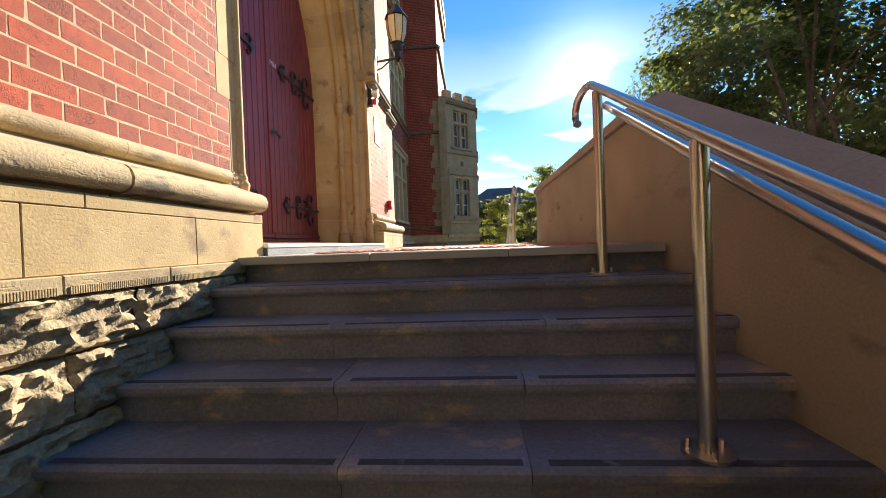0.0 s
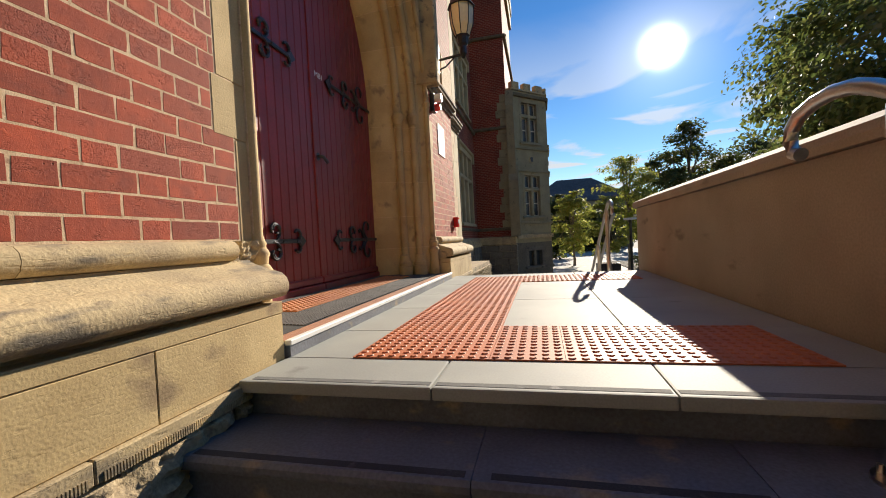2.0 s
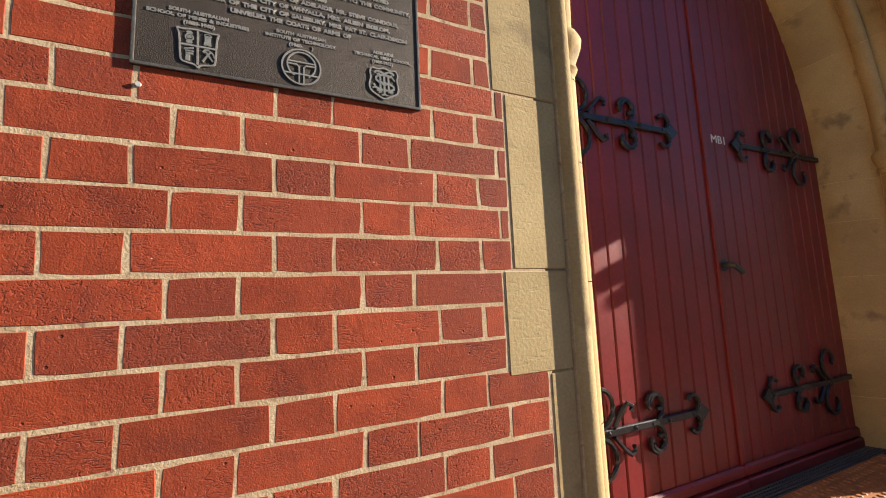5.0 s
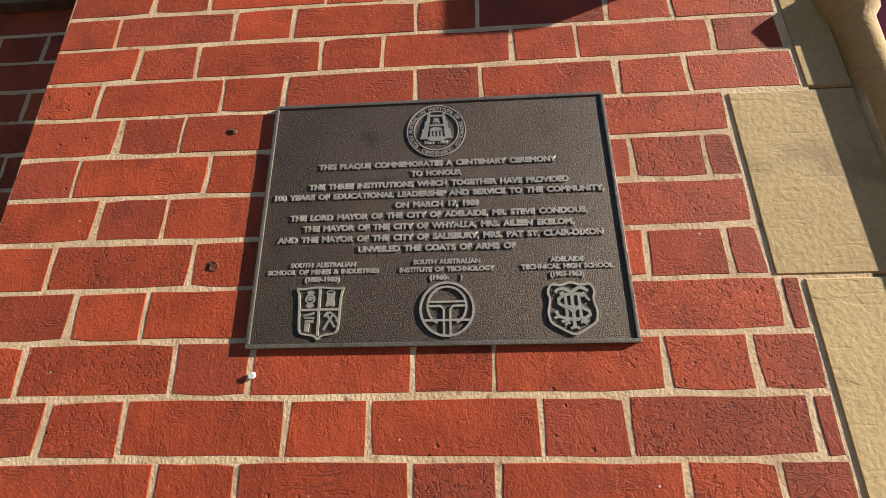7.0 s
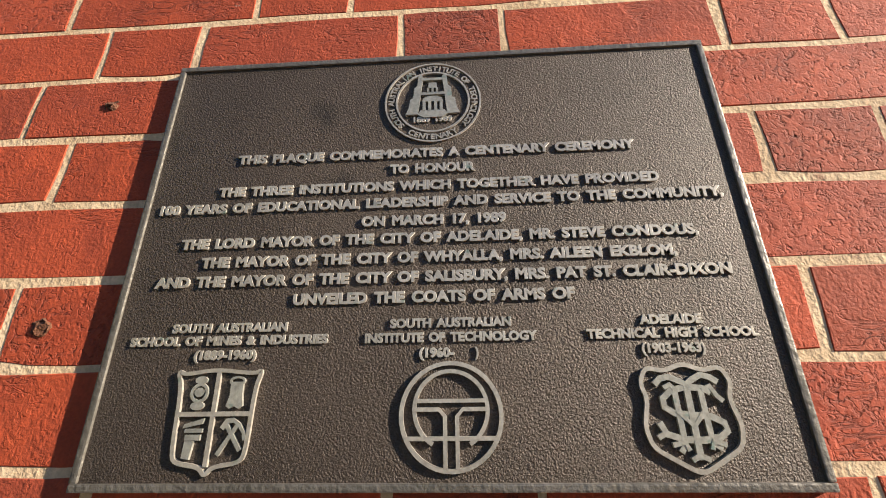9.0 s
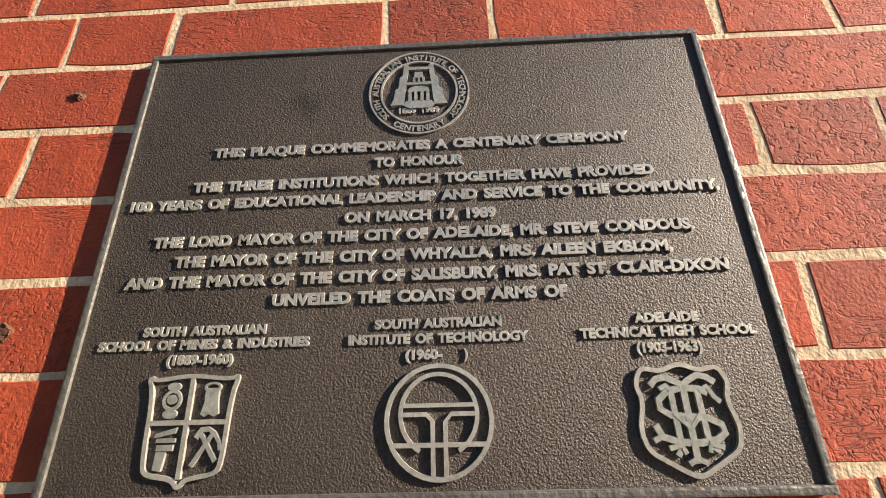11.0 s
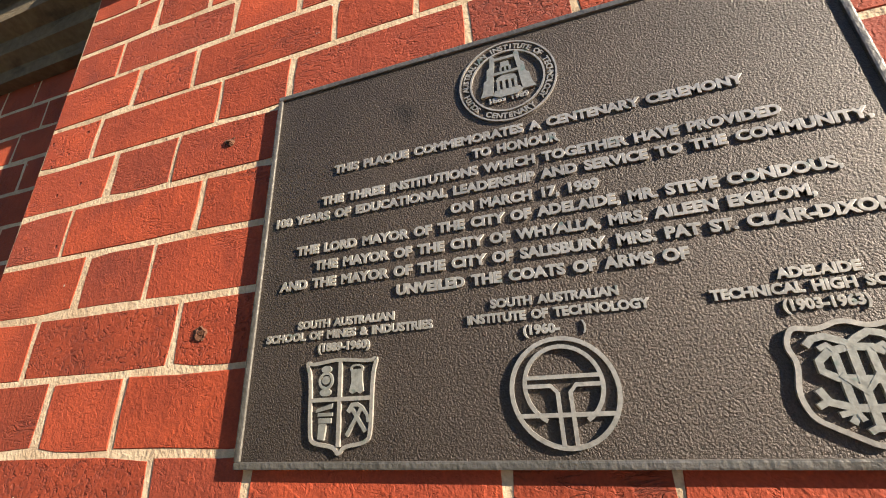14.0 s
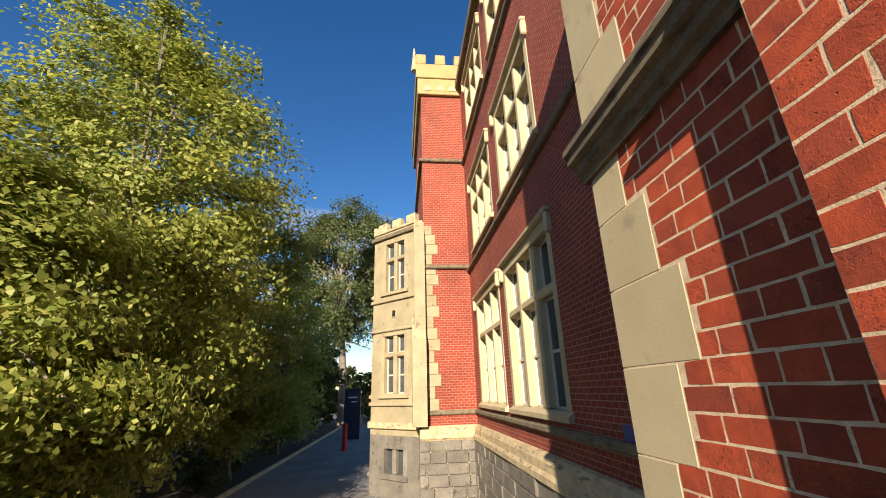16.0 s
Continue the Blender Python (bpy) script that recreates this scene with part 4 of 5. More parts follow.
def strap_hinge(side, z, parent):
    s = (lambda y: y) if side == 0 else mirror_y
    h = part("hinge_strap", boxes((DOOR_X + 0.001, DOOR_X + 0.022, *sorted((s(2.94), s(3.87))), z - 0.017, z + 0.017), bevel=0.004), IRON, parent, "black wrought iron strap hinge with scrolls")
    for sg in (1, -1):
        bars = [c_scroll(3.20, z + sg * 0.13, 0.115, -90 * sg, 215 * sg, 0.3), c_scroll(3.55, z + sg * 0.085, 0.085, -100 * sg, 220 * sg, 0.3), c_scroll(3.585, z + sg * 0.085, 0.055, 170 * sg, -120 * sg),
                c_scroll(3.845, z + sg * 0.052, 0.052, -110 * sg, 150 * sg, 0.7), [(DOOR_X + 0.015, 3.29, z + sg * 0.02), (DOOR_X + 0.015, 3.35, z + sg * 0.09), (DOOR_X + 0.015, 3.385, z + sg * 0.115), (DOOR_X + 0.015, 3.415, z + sg * 0.10), (DOOR_X + 0.015, 3.405, z + sg * 0.078)]]
        for b in bars:
            bm = bmesh.new()
            tube(bm, [(x, s(y), zz) for x, y, zz in b], 0.0115, 6)
            part("scroll", bm, IRON, h, smooth=True)
    bm = bmesh.new()
    prism(bm, [(s(3.86), z - 0.014), (s(3.885), z - 0.052), (s(3.915), z - 0.040), (s(3.965), z), (s(3.915), z + 0.040), (s(3.885), z + 0.052), (s(3.86), z + 0.014)], "x", DOOR_X + 0.004, DOOR_X + 0.020)
    part("finial", bm, IRON, h)
    for y in (3.25, 3.42, 3.65):
        bm = bmesh.new()
        bmesh.ops.create_uvsphere(bm, u_segments=8, v_segments=6, radius=0.011, matrix=Matrix.Translation((DOOR_X + 0.022, s(y), z)))
        part("stud", bm, IRON, h)


for side, d in ((0, "door_1"), (1, "door_2")):
    for z in (0.545, 2.065):
        strap_hinge(side, z, bpy.data.objects[d])
d1, d2 = bpy.data.objects["door_1"], bpy.data.objects["door_2"]
part("meeting_bead", boxes((DOOR_X - 0.01, DOOR_X + 0.012, MID - 0.02, MID + 0.02, 0.222, 3.9), bevel=0.006, seg=2), DOOR_RED, d2)
bm = bmesh.new()
tube(bm, [(DOOR_X, 4.25, 1.31), (DOOR_X + 0.04, 4.25, 1.31), (DOOR_X + 0.06, 4.255, 1.305), (DOOR_X + 0.06, 4.30, 1.285), (DOOR_X + 0.06, 4.33, 1.265)], 0.016, 8)
part("handle", bm, IRON, d2, "dark iron lever handle", True)
bm = bmesh.new()
cyl(bm, (DOOR_X, 4.25, 1.31), (DOOR_X + 0.012, 4.25, 1.31), 0.036)
part("handle_rose", bm, IRON, d2)
lettering(d2, "MB1", 4.29, 4.42, 2.06, DOOR_X - 0.0005, 0.05, WHITE, 0.002, 0.0, "door_number")

# colonnette on the near and far jamb, with ringed base
for side in (0, 1):
    s = (lambda y: y) if side == 0 else mirror_y
    c = thing("colonnette_near" if side == 0 else "colonnette_far", "slender sandstone colonnette with a weathered ringed base", "colonnette", kind="structure")
    rows = [(0.07, 0.062), (0.18, 0.062), (0.20, 0.055), (0.33, 0.055), (0.36, 0.066), (0.385, 0.070), (0.405, 0.060), (0.42, 0.048), (0.45, 0.052), (0.47, 0.058), (0.485, 0.052), (0.50, 0.042), (0.52, 0.045), (0.535, 0.038), (0.56, 0.032), (2.15, 0.032), (2.17, 0.045), (2.21, 0.05), (2.23, 0.034)]
    bm = bmesh.new()
    rings = [[bm.verts.new((-1.515 + r * math.cos(2 * math.pi * k / 20), s(2.572) + r * math.sin(2 * math.pi * k / 20), z)) for k in range(20)] for z, r in rows]
    for a, b in zip(rings, rings[1:]):
        for k in range(20):
            bm.faces.new((a[k], a[(k + 1) % 20], b[(k + 1) % 20], b[k]))
    part("shaft", bm, SAND, c, smooth=True)
    # inner shafts' capitals and bases
    for d, x in ((0.19, -1.66), (0.28, -1.82)):
        for z, prof in ((1.90, ((0, 0.046), (0.02, 0.056), (0.04, 0.05), (0.09, 0.07), (0.12, 0.075), (0.15, 0.06))), (0.07, ((0, 0.085), (0.12, 0.085), (0.13, 0.07), (0.17, 0.075), (0.20, 0.055), (0.25, 0.06), (0.27, 0.046)))):
            bm = bmesh.new()
            rings = [[bm.verts.new((x + r * math.cos(2 * math.pi * k / 16), s(2.52 + d) + r * math.sin(2 * math.pi * k / 16), z + h)) for k in range(16)] for h, r in prof]
            for a, b in zip(rings, rings[1:]):
                for k in range(16):
                    bm.faces.new((a[k], a[(k + 1) % 16], b[(k + 1) % 16], b[k]))
            bm.faces.new(rings[-1])
            part("capital" if z > 1 else "base", bm, SAND, c, smooth=True)

# ---- threshold coverings ----
MAT_RIB = mat("ribbed_rubber", (0.045, 0.045, 0.045), (0.03, 0.03, 0.03), 0.8, 0, 6, 90, 0.2, 0.3)
MAT_TAN = mat("tan_grit_strip", (0.42, 0.21, 0.12), (0.36, 0.17, 0.10), 0.85, 0, 9, 300, 0.4, 0.25)
TACTILE_IN = mat("orange_tactile", (0.50, 0.19, 0.06), (0.42, 0.15, 0.05), 0.6, 0, 4, 150, 0.15, 0.15)
rug = thing("doormat", "dark ribbed rubber doormat sloping up to the doors", "doormat", (-1.428, 0, 0.072))
rug.rotation_euler = (0, radians(2.0), 0)
MAT_RIB_TOP = mat("grey_rubber", (0.11, 0.10, 0.095), (0.08, 0.075, 0.07), 0.75, 0, 6, 90, 0.25, 0.3)
for i in range(32):
    x = -0.69 + i * 0.0215
    part("rib", boxes((x, x + 0.012, 2.80, 5.62, 0.004, 0.0085)), MAT_RIB_TOP, rug)
for i in range(110):
    y = 2.81 + i * 0.0256
    part("cross_rib", boxes((-0.69, 0.0, y, y + 0.006, 0.0024, 0.0065)), MAT_RIB, rug)
part("backing", boxes((-0.63, 0.0, 2.60, 5.80, -0.003, 0.0024)), MAT_RIB, rug)
strip = thing("grit_strip", "tan anti-slip strip along the threshold's edge", "floor strip")
part("strip", boxes((-1.424, -1.339, 2.50, 5.90, 0.0665, 0.0725)), MAT_TAN, strip)
tin = thing("tactile_strip", "orange tactile tiles with round studs before the doors", "tactile paving", (-1.428, 0, 0.072))
tin.rotation_euler = (0, radians(2.0), 0)
me = tactile_tile(0.30, 0.28, 6, 6)
me.materials[0] = TACTILE_IN
for j in range(8):
    ob = new("tile", me)
    ob.location, ob.parent = (-0.565, 3.13 + 0.28 * j, 0.0082), tin

# ---- handrails ----
def handrail(side):
    s = (lambda y: y) if side == 0 else mirror_y
    h = thing("handrail", "brushed stainless steel handrail with round posts on the steps", "handrail", group="handrails of the porch steps")
    x = 0.625
    slope = RISE / GOING
    def top(y):
        return 0.772 + (y - 2.05) * slope
    pts = [(x, s(y), top(y)) for y in np.linspace(-0.9, 2.12, 12)]
    pts += [(x, s(2.18), 0.832), (x, s(2.26), 0.845), (x, s(2.34), 0.843), (x, s(2.42), 0.825), (x, s(2.465), 0.79), (x, s(2.475), 0.75), (x, s(2.455), 0.71), (x, s(2.42), 0.70)]
    bm = bmesh.new()
    tube(bm, pts, 0.0215, 14)
    part("rail", bm, STEEL, h, smooth=True)
    bm = bmesh.new()
    tube(bm, [(x + 0.065, a[1], a[2] - 0.105) for a in pts[:12]], 0.0215, 14)
    part("rail", bm, STEEL, h, smooth=True)
    for y in (2.05, 1.17, 0.29, -0.715):
        k = math.floor((EDGE - y) / GOING) + 1
        z0 = -k * RISE
        bm = bmesh.new()
        cyl(bm, (x, s(y), z0), (x, s(y), top(y) - 0.02), 0.024, seg=18)
        p = part("post", bm, STEEL, h, smooth=True)
        bm = bmesh.new()
        cyl(bm, (x, s(y), z0), (x, s(y), z0 + 0.010), 0.068, seg=24)
        part("base_plate", bm, STEEL, p)
        for a in (20, 140, 260):
            c = Vector((x + 0.05 * math.cos(radians(a)), s(y) + 0.05 * math.sin(radians(a)), z0 + 0.01))
            bm = bmesh.new()
            cyl(bm, c, c + Vector((0, 0, 0.022)), 0.007, seg=8)
            part("bolt", bm, STEEL, p)


handrail(0)
handrail(1)

# ---- main front, towers and bays ----
GLASS = mat("dark_window_glass", (0.07, 0.075, 0.08), (0.045, 0.05, 0.055), 0.05, 0.0, 2, 10, 0.02, 0.1, 0, None, 0, 0.004)
SASH = mat("cream_sash_paint", (0.62, 0.55, 0.42), (0.55, 0.48, 0.36), 0.5, 0, 4, 40, 0.05, 0.1)
BASE_STONE = mat("grey_ashlar", (0.19, 0.165, 0.125), (0.14, 0.12, 0.095), 0.9, 0, 2.2, 30, 0.6, 0.3, 0.2, (0.075, 0.065, 0.055), 0.03, 0.02)
YELLOW_STONE = mat("yellow_stone", (0.39, 0.28, 0.115), (0.33, 0.23, 0.093), 0.85, 0, 2, 40, 0.3, 0.12)


def holed(bm, frame_m, u0, u1, v0, v1, thick, holes):
    """A slab in the plane of frame_m (u along, v up, w out to 0) with rectangular holes (u0, u1, v0, v1)."""
    us = sorted({u0, u1, *(h[0] for h in holes), *(h[1] for h in holes)})
    for a, b in zip(us, us[1:]):
        if a < u0 or b > u1:
            continue
        c = (a + b) / 2
        cuts = sorted((h[2], h[3]) for h in holes if h[0] < c < h[1])
        z = v0
        for lo, hi in [*cuts, (v1, v1)]:
            if lo > z:
                vs = box(bm, a, b, z, lo, -thick, 0)
                bmesh.ops.transform(bm, matrix=frame_m, verts=vs)
            z = hi


def local_boxes(m, *dims, bevel=0.0):
    bm = boxes(*dims, bevel=bevel)
    bmesh.ops.transform(bm, matrix=m, verts=bm.verts)
    return bm


def stone_window(m, u0, u1, v0, v1, lights, transom, label, name, hood=True, sash=True, stone=None):
    """A stone mullioned window in the plane of m: jambs, mullions, transom, sill, hood mould with stops, sashes and panes."""
    stone = stone or SAND_PALE
    MUL = 0.2
    w = thing(name, label, "window", kind="structure")
    j = 0.16
    part("jamb", local_boxes(m, (u0 - j, u0 + 0.01, v0, v1, -MUL - 0.03, 0.012), bevel=0.01), stone, w)
    part("jamb", local_boxes(m, (u1 - 0.01, u1 + j, v0, v1, -MUL - 0.03, 0.012), bevel=0.01), stone, w)
    part("lintel", local_boxes(m, (u0 - j, u1 + j, v1 - 0.01, v1 + 0.2, -0.22, 0.012), bevel=0.01), stone, w)
    bm = bmesh.new()
    prism(bm, [(-0.22, v0 - 0.14), (0.09, v0 - 0.14), (0.09, v0 - 0.06), (0.0, v0 + 0.006), (-0.22, v0 + 0.006)], "y", u0 - j - 0.05, u1 + j + 0.05)
    bmesh.ops.transform(bm, matrix=m @ Matrix(((0, 1, 0, 0), (0, 0, 1, 0), (1, 0, 0, 0), (0, 0, 0, 1))), verts=bm.verts)
    part("window_sill", bm, stone, w)
    span = (u1 - u0) / lights
    for i in range(1, lights):
        part("mullion", local_boxes(m, (u0 + i * span - 0.085, u0 + i * span + 0.085, v0, v1, -MUL, -0.01), bevel=0.03), stone, w)
    if transom:
        part("transom", local_boxes(m, (u0, u1, transom - 0.08, transom + 0.08, -MUL + 0.01, -0.015), bevel=0.03), stone, w)
    if hood:
        part("hood_mould", local_boxes(m, (u0 - j - 0.1, u1 + j + 0.1, v1 + 0.2, v1 + 0.30, -0.05, 0.11), bevel=0.025), stone, w)
        for a in (u0 - j - 0.1, u1 + j - 0.02):
            part("label_stop", local_boxes(m, (a, a + 0.12, v1 - 0.15, v1 + 0.2, -0.05, 0.10), bevel=0.03), stone, w)
    for i in range(lights):
        a, b = u0 + i * span + (0.075 if i else 0.0), u0 + (i + 1) * span - (0.075 if i < lights - 1 else 0.0)
        tops = [(v0, transom - 0.07), (transom + 0.07, v1)] if transom else [(v0, v1)]
        for lo, hi in tops:
            part("pane", local_boxes(m, (a, b, lo, hi, -MUL - 0.005, -MUL + 0.01)), GLASS, w)
            if sash:
                f = 0.045
                mid = [(a, b, (lo + hi) / 2 - 0.025, (lo + hi) / 2 + 0.025, -MUL + 0.01, -MUL + 0.05)] if hi - lo > 1.0 else []
                part("sash", local_boxes(m, (a, a + f, lo, hi, -MUL + 0.01, -MUL + 0.045), (b - f, b, lo, hi, -MUL + 0.01, -MUL + 0.045), (a, b, lo, lo + f, -MUL + 0.01, -MUL + 0.045), (a, b, hi - f, hi, -MUL + 0.01, -MUL + 0.045), *mid), SASH, w)
    return w


def plane(px, py, along, out):
    """The frame of a wall: u runs along, v up, w out, from the point (px, py)."""
    a, o = Vector(along).normalized(), Vector(out).normalized()
    return Matrix(((a.x, 0, o.x, px), (a.y, 0, o.y, py), (0, 1, 0, 0), (0, 0, 0, 1)))


T = 15.91            # tower face from the entrance's axis
TZ = 12.8
number = [0]


def next_window():
    number[0] += 1
    return "window_%d" % number[0]


def wing(side):
    g = -1 if side == 0 else 1
    tag = "near" if side == 0 else "far"
    yw = lambda d: MID + g * d          # distance from the axis to a world y
    front = plane(WALL_MAIN, MID, (0, g, 0), (1, 0, 0))
    holes = [(8.5, 11.3, 1.15, 4.0), (12.1, 14.9, 1.15, 4.0), (8.5, 11.0, 5.85, 8.1), (12.1, 14.8, 5.85, 8.1), (8.5, 11.0, 10.3, 12.4), (12.1, 14.8, 10.3, 12.4)]
    w = thing("wall_front_" + tag, "red brick main front with stone string courses over a grey stone base", "wall", kind="structure")
    bm = bmesh.new()
    holed(bm, front, 4.05, T + 6, 0.5, 13.3, 0.5, holes)
    part("brickwork", bm, FAR_BRICK_Y, w)
    part("inner_lining", local_boxes(front, (4.05, T + 6, 0.5, 13.3, -0.75, -0.70)), BASE_STONE, w)
    for v, h, o in ((0.86, 0.12, 0.09), (5.42, 0.14, 0.10), (9.7, 0.14, 0.10), (13.2, 0.35, 0.22)):
        part("string_course", local_boxes(front, (4.05, T + 0.02, v - h / 2, v + h / 2, -0.1, o), bevel=0.03), GRIME, w)
    bm = bmesh.new()
    prism(bm, [(0.0, 0.5), (0.07, 0.48), (0.13, 0.38), (0.14, 0.25), (0.20, 0.20), (0.20, 0.10), (-0.3, 0.10), (-0.3, 0.5)], "y", 4.05, T - 0.1)
    bmesh.ops.transform(bm, matrix=front @ Matrix(((0, 1, 0, 0), (0, 0, 1, 0), (1, 0, 0, 0), (0, 0, 0, 1))), verts=bm.verts)
    part("base_moulding", bm, SAND_WORN, w)
    random.seed(11 + side)
    v = 0.09
    for h in (0.30, 0.30, 0.33, 0.33, 0.33, 0.40):
        u = 4.05
        while u < T - 0.1:
            ln = min(random.uniform(0.5, 1.0), T - 0.1 - u)
            part("base_stone", local_boxes(front, (u + 0.005, u + ln - 0.005, v - h + 0.005, v - 0.005, -0.2, 0.14 + random.uniform(0, 0.05)), bevel=0.02), BASE_STONE, w)
            u += ln
        v -= h
    part("base_core", local_boxes(front, (4.05, T, GROUND_Z, 0.1, -0.4, 0.12)), ROCK, w)
    for a, b, lo, hi in holes:
        stone_window(front, a, b, lo, hi, 3, lo + 0.66 * (hi - lo), "pale stone mullioned window with transom and hood mould", next_window())
    # tower
    side_m = plane(-1.5, yw(T), (-1, 0, 0), (0, -g, 0))
    t = thing("tower_" + tag, "tall red brick tower with stone quoins, string courses and battlements", "tower", kind="structure")
    part("brickwork", boxes((-3.12, -1.5, *sorted((yw(T), yw(T + 5.6))), 0.5, TZ)), FAR_BRICK_X, t)
    ya, yb = sorted((yw(T), yw(T + 5.6)))
    part("front_brickwork", boxes((-1.502, -1.497, ya + 0.01, yb - 0.01, 0.5, TZ)), FAR_BRICK_Y, t)
    for v, o in ((0.86, 0.08), (5.55, 0.12), (9.77, 0.12)):
        part("string_course", boxes((-3.12, -1.5 + o, ya - o, yb + o, v - 0.07, v + 0.07), bevel=0.03), GRIME, t)
    part("base", boxes((-3.12, -1.30, ya - 0.2, yb + 0.2, 0.10, 0.5), bevel=0.05), SAND_WORN, t)
    v = 0.10
    for i, h in enumerate((0.30, 0.32, 0.30, 0.32, 0.30, 0.36)):
        u = -3.12
        while u < -1.3:
            ln = min(random.uniform(0.3, 0.7), -1.28 - u)
            ys = sorted((yw(T - 0.21 - random.uniform(0, 0.03)), yw(T + 0.2)))
            part("base_stone", boxes((u + 0.005, u + ln - 0.005, *ys, v - h + 0.005, v - 0.005), bevel=0.02), BASE_STONE, t)
            u += ln
        v -= h
    part("base_core", boxes((-3.12, -1.30, ya - 0.18, yb + 0.18, GROUND_Z, 0.1)), ROCK, t)
    # quoins with a stepped buttress
    v = 0.9
    i = 0
    while v < 7.0:
        d = (0.42, 0.30, 0.50)[i % 3]
        part("quoin", boxes((-1.5 - d, -1.47, *sorted((yw(T - 0.03), yw(T + 0.4))), v, v + 0.36), bevel=0.015), PALE_SAND_DIM, t)
        v += 0.365
        i += 1
    for top, out, dx in ((3.55, 0.42, 0.42), (7.0, 0.25, 0.34)):
        bm = bmesh.new()
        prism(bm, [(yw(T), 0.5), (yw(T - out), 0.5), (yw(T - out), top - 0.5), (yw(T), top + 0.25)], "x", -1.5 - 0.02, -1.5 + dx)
        part("buttress", bm, PALE_SAND_DIM, t)
    # battlements
    part("corbel_course", boxes((-3.2, -1.36, ya - 0.14, yb + 0.14, TZ - 0.02, TZ + 0.75), bevel=0.02), YELLOW_STONE, t)
    for k in range(3):
        x = -1.75 - k * 0.5
        bm = bmesh.new()
        prism(bm, [(x + 0.17 * math.cos(radians(a)), TZ + 0.15 + 0.25 * math.sin(radians(a))) for a in range(0, 181, 20)] , "y", *sorted((yw(T - 0.15), yw(T - 0.16))))
        part("corbel_arch", bm, SAND_WORN, t)
    part("parapet_wall", boxes((-3.25, -1.30, ya - 0.2, yb + 0.2, TZ + 0.75, TZ + 1.45), bevel=0.02), YELLOW_STONE, t)
    for k in range(3):
        part("merlon", boxes((-1.30 - k * 0.8 - 0.42, -1.30 - k * 0.8, *sorted((yw(T - 0.2), yw(T + 0.15))), TZ + 1.44, TZ + 1.95), bevel=0.03), YELLOW_STONE, t)
    bm = bmesh.new()
    cyl(bm, (-1.25, yw(T + 0.2), TZ + 1.4), (-1.25, yw(T + 0.2), TZ + 2.6), 0.14, 0.03, 8)
    part("pinnacle", bm, SAND_WORN, t)
    for z0 in (3.5, 7.2, 10.5):
        part("window_surround", boxes((-1.5, -1.42, *sorted((yw(T + 1.6), yw(T + 4.0))), z0 + 3.0, z0 + 4.2 if z0 > 10 else z0 + 3.4), bevel=0.02), SAND_PALE, t)
    # canted bay: plan of one side, then the front
    b = thing("bay_window_" + tag, "pale sandstone canted bay with mullioned windows and battlements", "bay window", kind="structure")
    p0, p1, p2, p3 = (-1.30, T + 0.5), (0.32, T + 2.12), (0.32, T + 3.6), (-1.5, T + 5.4)
    faces = ((p0, p1), (p1, p2), (p2, p3))
    zt = 7.55
    inner = [(-1.5, yw(p0[1] + 0.25)), (p0[0] - 0.3, yw(p0[1] + 0.3)), (p1[0] - 0.32, yw(p1[1] + 0.1)), (p2[0] - 0.32, yw(p2[1] - 0.1)), (-1.5, yw(p3[1] - 0.3))]
    bm = bmesh.new()
    prism(bm, inner, "z", GROUND_Z, zt - 0.05)
    part("core", bm, IRON, b)
    for k, (a, c) in enumerate(faces):
        a, c = (a[0], yw(a[1])), (c[0], yw(c[1]))
        d = Vector((c[0] - a[0], c[1] - a[1], 0))
        ln = d.length
        d.normalize()
        o = Vector((-d.y, d.x, 0)) * (1 if (Vector((-d.y, d.x, 0))).dot(Vector((1, -0.3 * g, 0))) > 0 else -1)
        if k == 2:
            o = Vector((abs(o.x), g * abs(o.y), 0))
        m = plane(a[0], a[1], d, o)
        c0 = ln / 2
        hw = min(0.5, ln / 2 - 0.3)
        hs = [(c0 - hw, c0 + hw, 1.45, 3.42), (c0 - hw, c0 + hw, 5.05, 6.95)]
        basement = [(c0 - hw * 0.9, c0 + hw * 0.9, -1.0, -0.25)]
        bm = bmesh.new()
        holed(bm, m, 0, ln, GROUND_Z, 0.15, 0.3, basement)
        part("base_wall", bm, BASE_STONE, b)
        bm = bmesh.new()
        holed(bm, m, 0, ln, 0.15, zt, 0.25, hs)
        part("wall_face", bm, PALE_SAND_DIM, b)
        for v, h, out in ((0.45, 0.2, 0.10), (1.12, 0.12, 0.08), (3.62, 0.10, 0.08), (4.72, 0.12, 0.09), (7.25, 0.16, 0.12), (7.5, 0.10, 0.06)):
            part("band", local_boxes(m, (-out * 0.4, ln + out * 0.4, v - h / 2, v + h / 2, -0.1, out), bevel=0.02), GRIME if v == 7.25 else SAND_WORN if v > 7 or v < 1 else PALE_SAND_DIM, b)
        n = max(2, round(ln / 0.75))
        for q in range(n):
            part("merlon", local_boxes(m, (q * ln / n + 0.06, q * ln / n + 0.06 + 0.62 * ln / n, zt - 0.02, zt + 0.32, -0.22, 0.05), bevel=0.03), SAND_WORN, b)
        part("crest_panel", local_boxes(m, (c0 - 0.12, c0 + 0.12, 4.05, 4.35, -0.02, 0.03), bevel=0.02), SAND_WORN, b)
        part("crest_shield", local_boxes(m, (c0 - 0.08, c0 + 0.08, 4.09, 4.31, 0.028, 0.045), bevel=0.006), IRON, b, "dark metal shield")
        for lo, hi in ((1.45, 3.42), (5.05, 6.95)):
            stone_window(m, c0 - hw, c0 + hw, lo, hi, 2, lo + 0.66 * (hi - lo), "pale stone two-light bay window with cream sashes", next_window(), hood=False, stone=PALE_SAND_DIM)
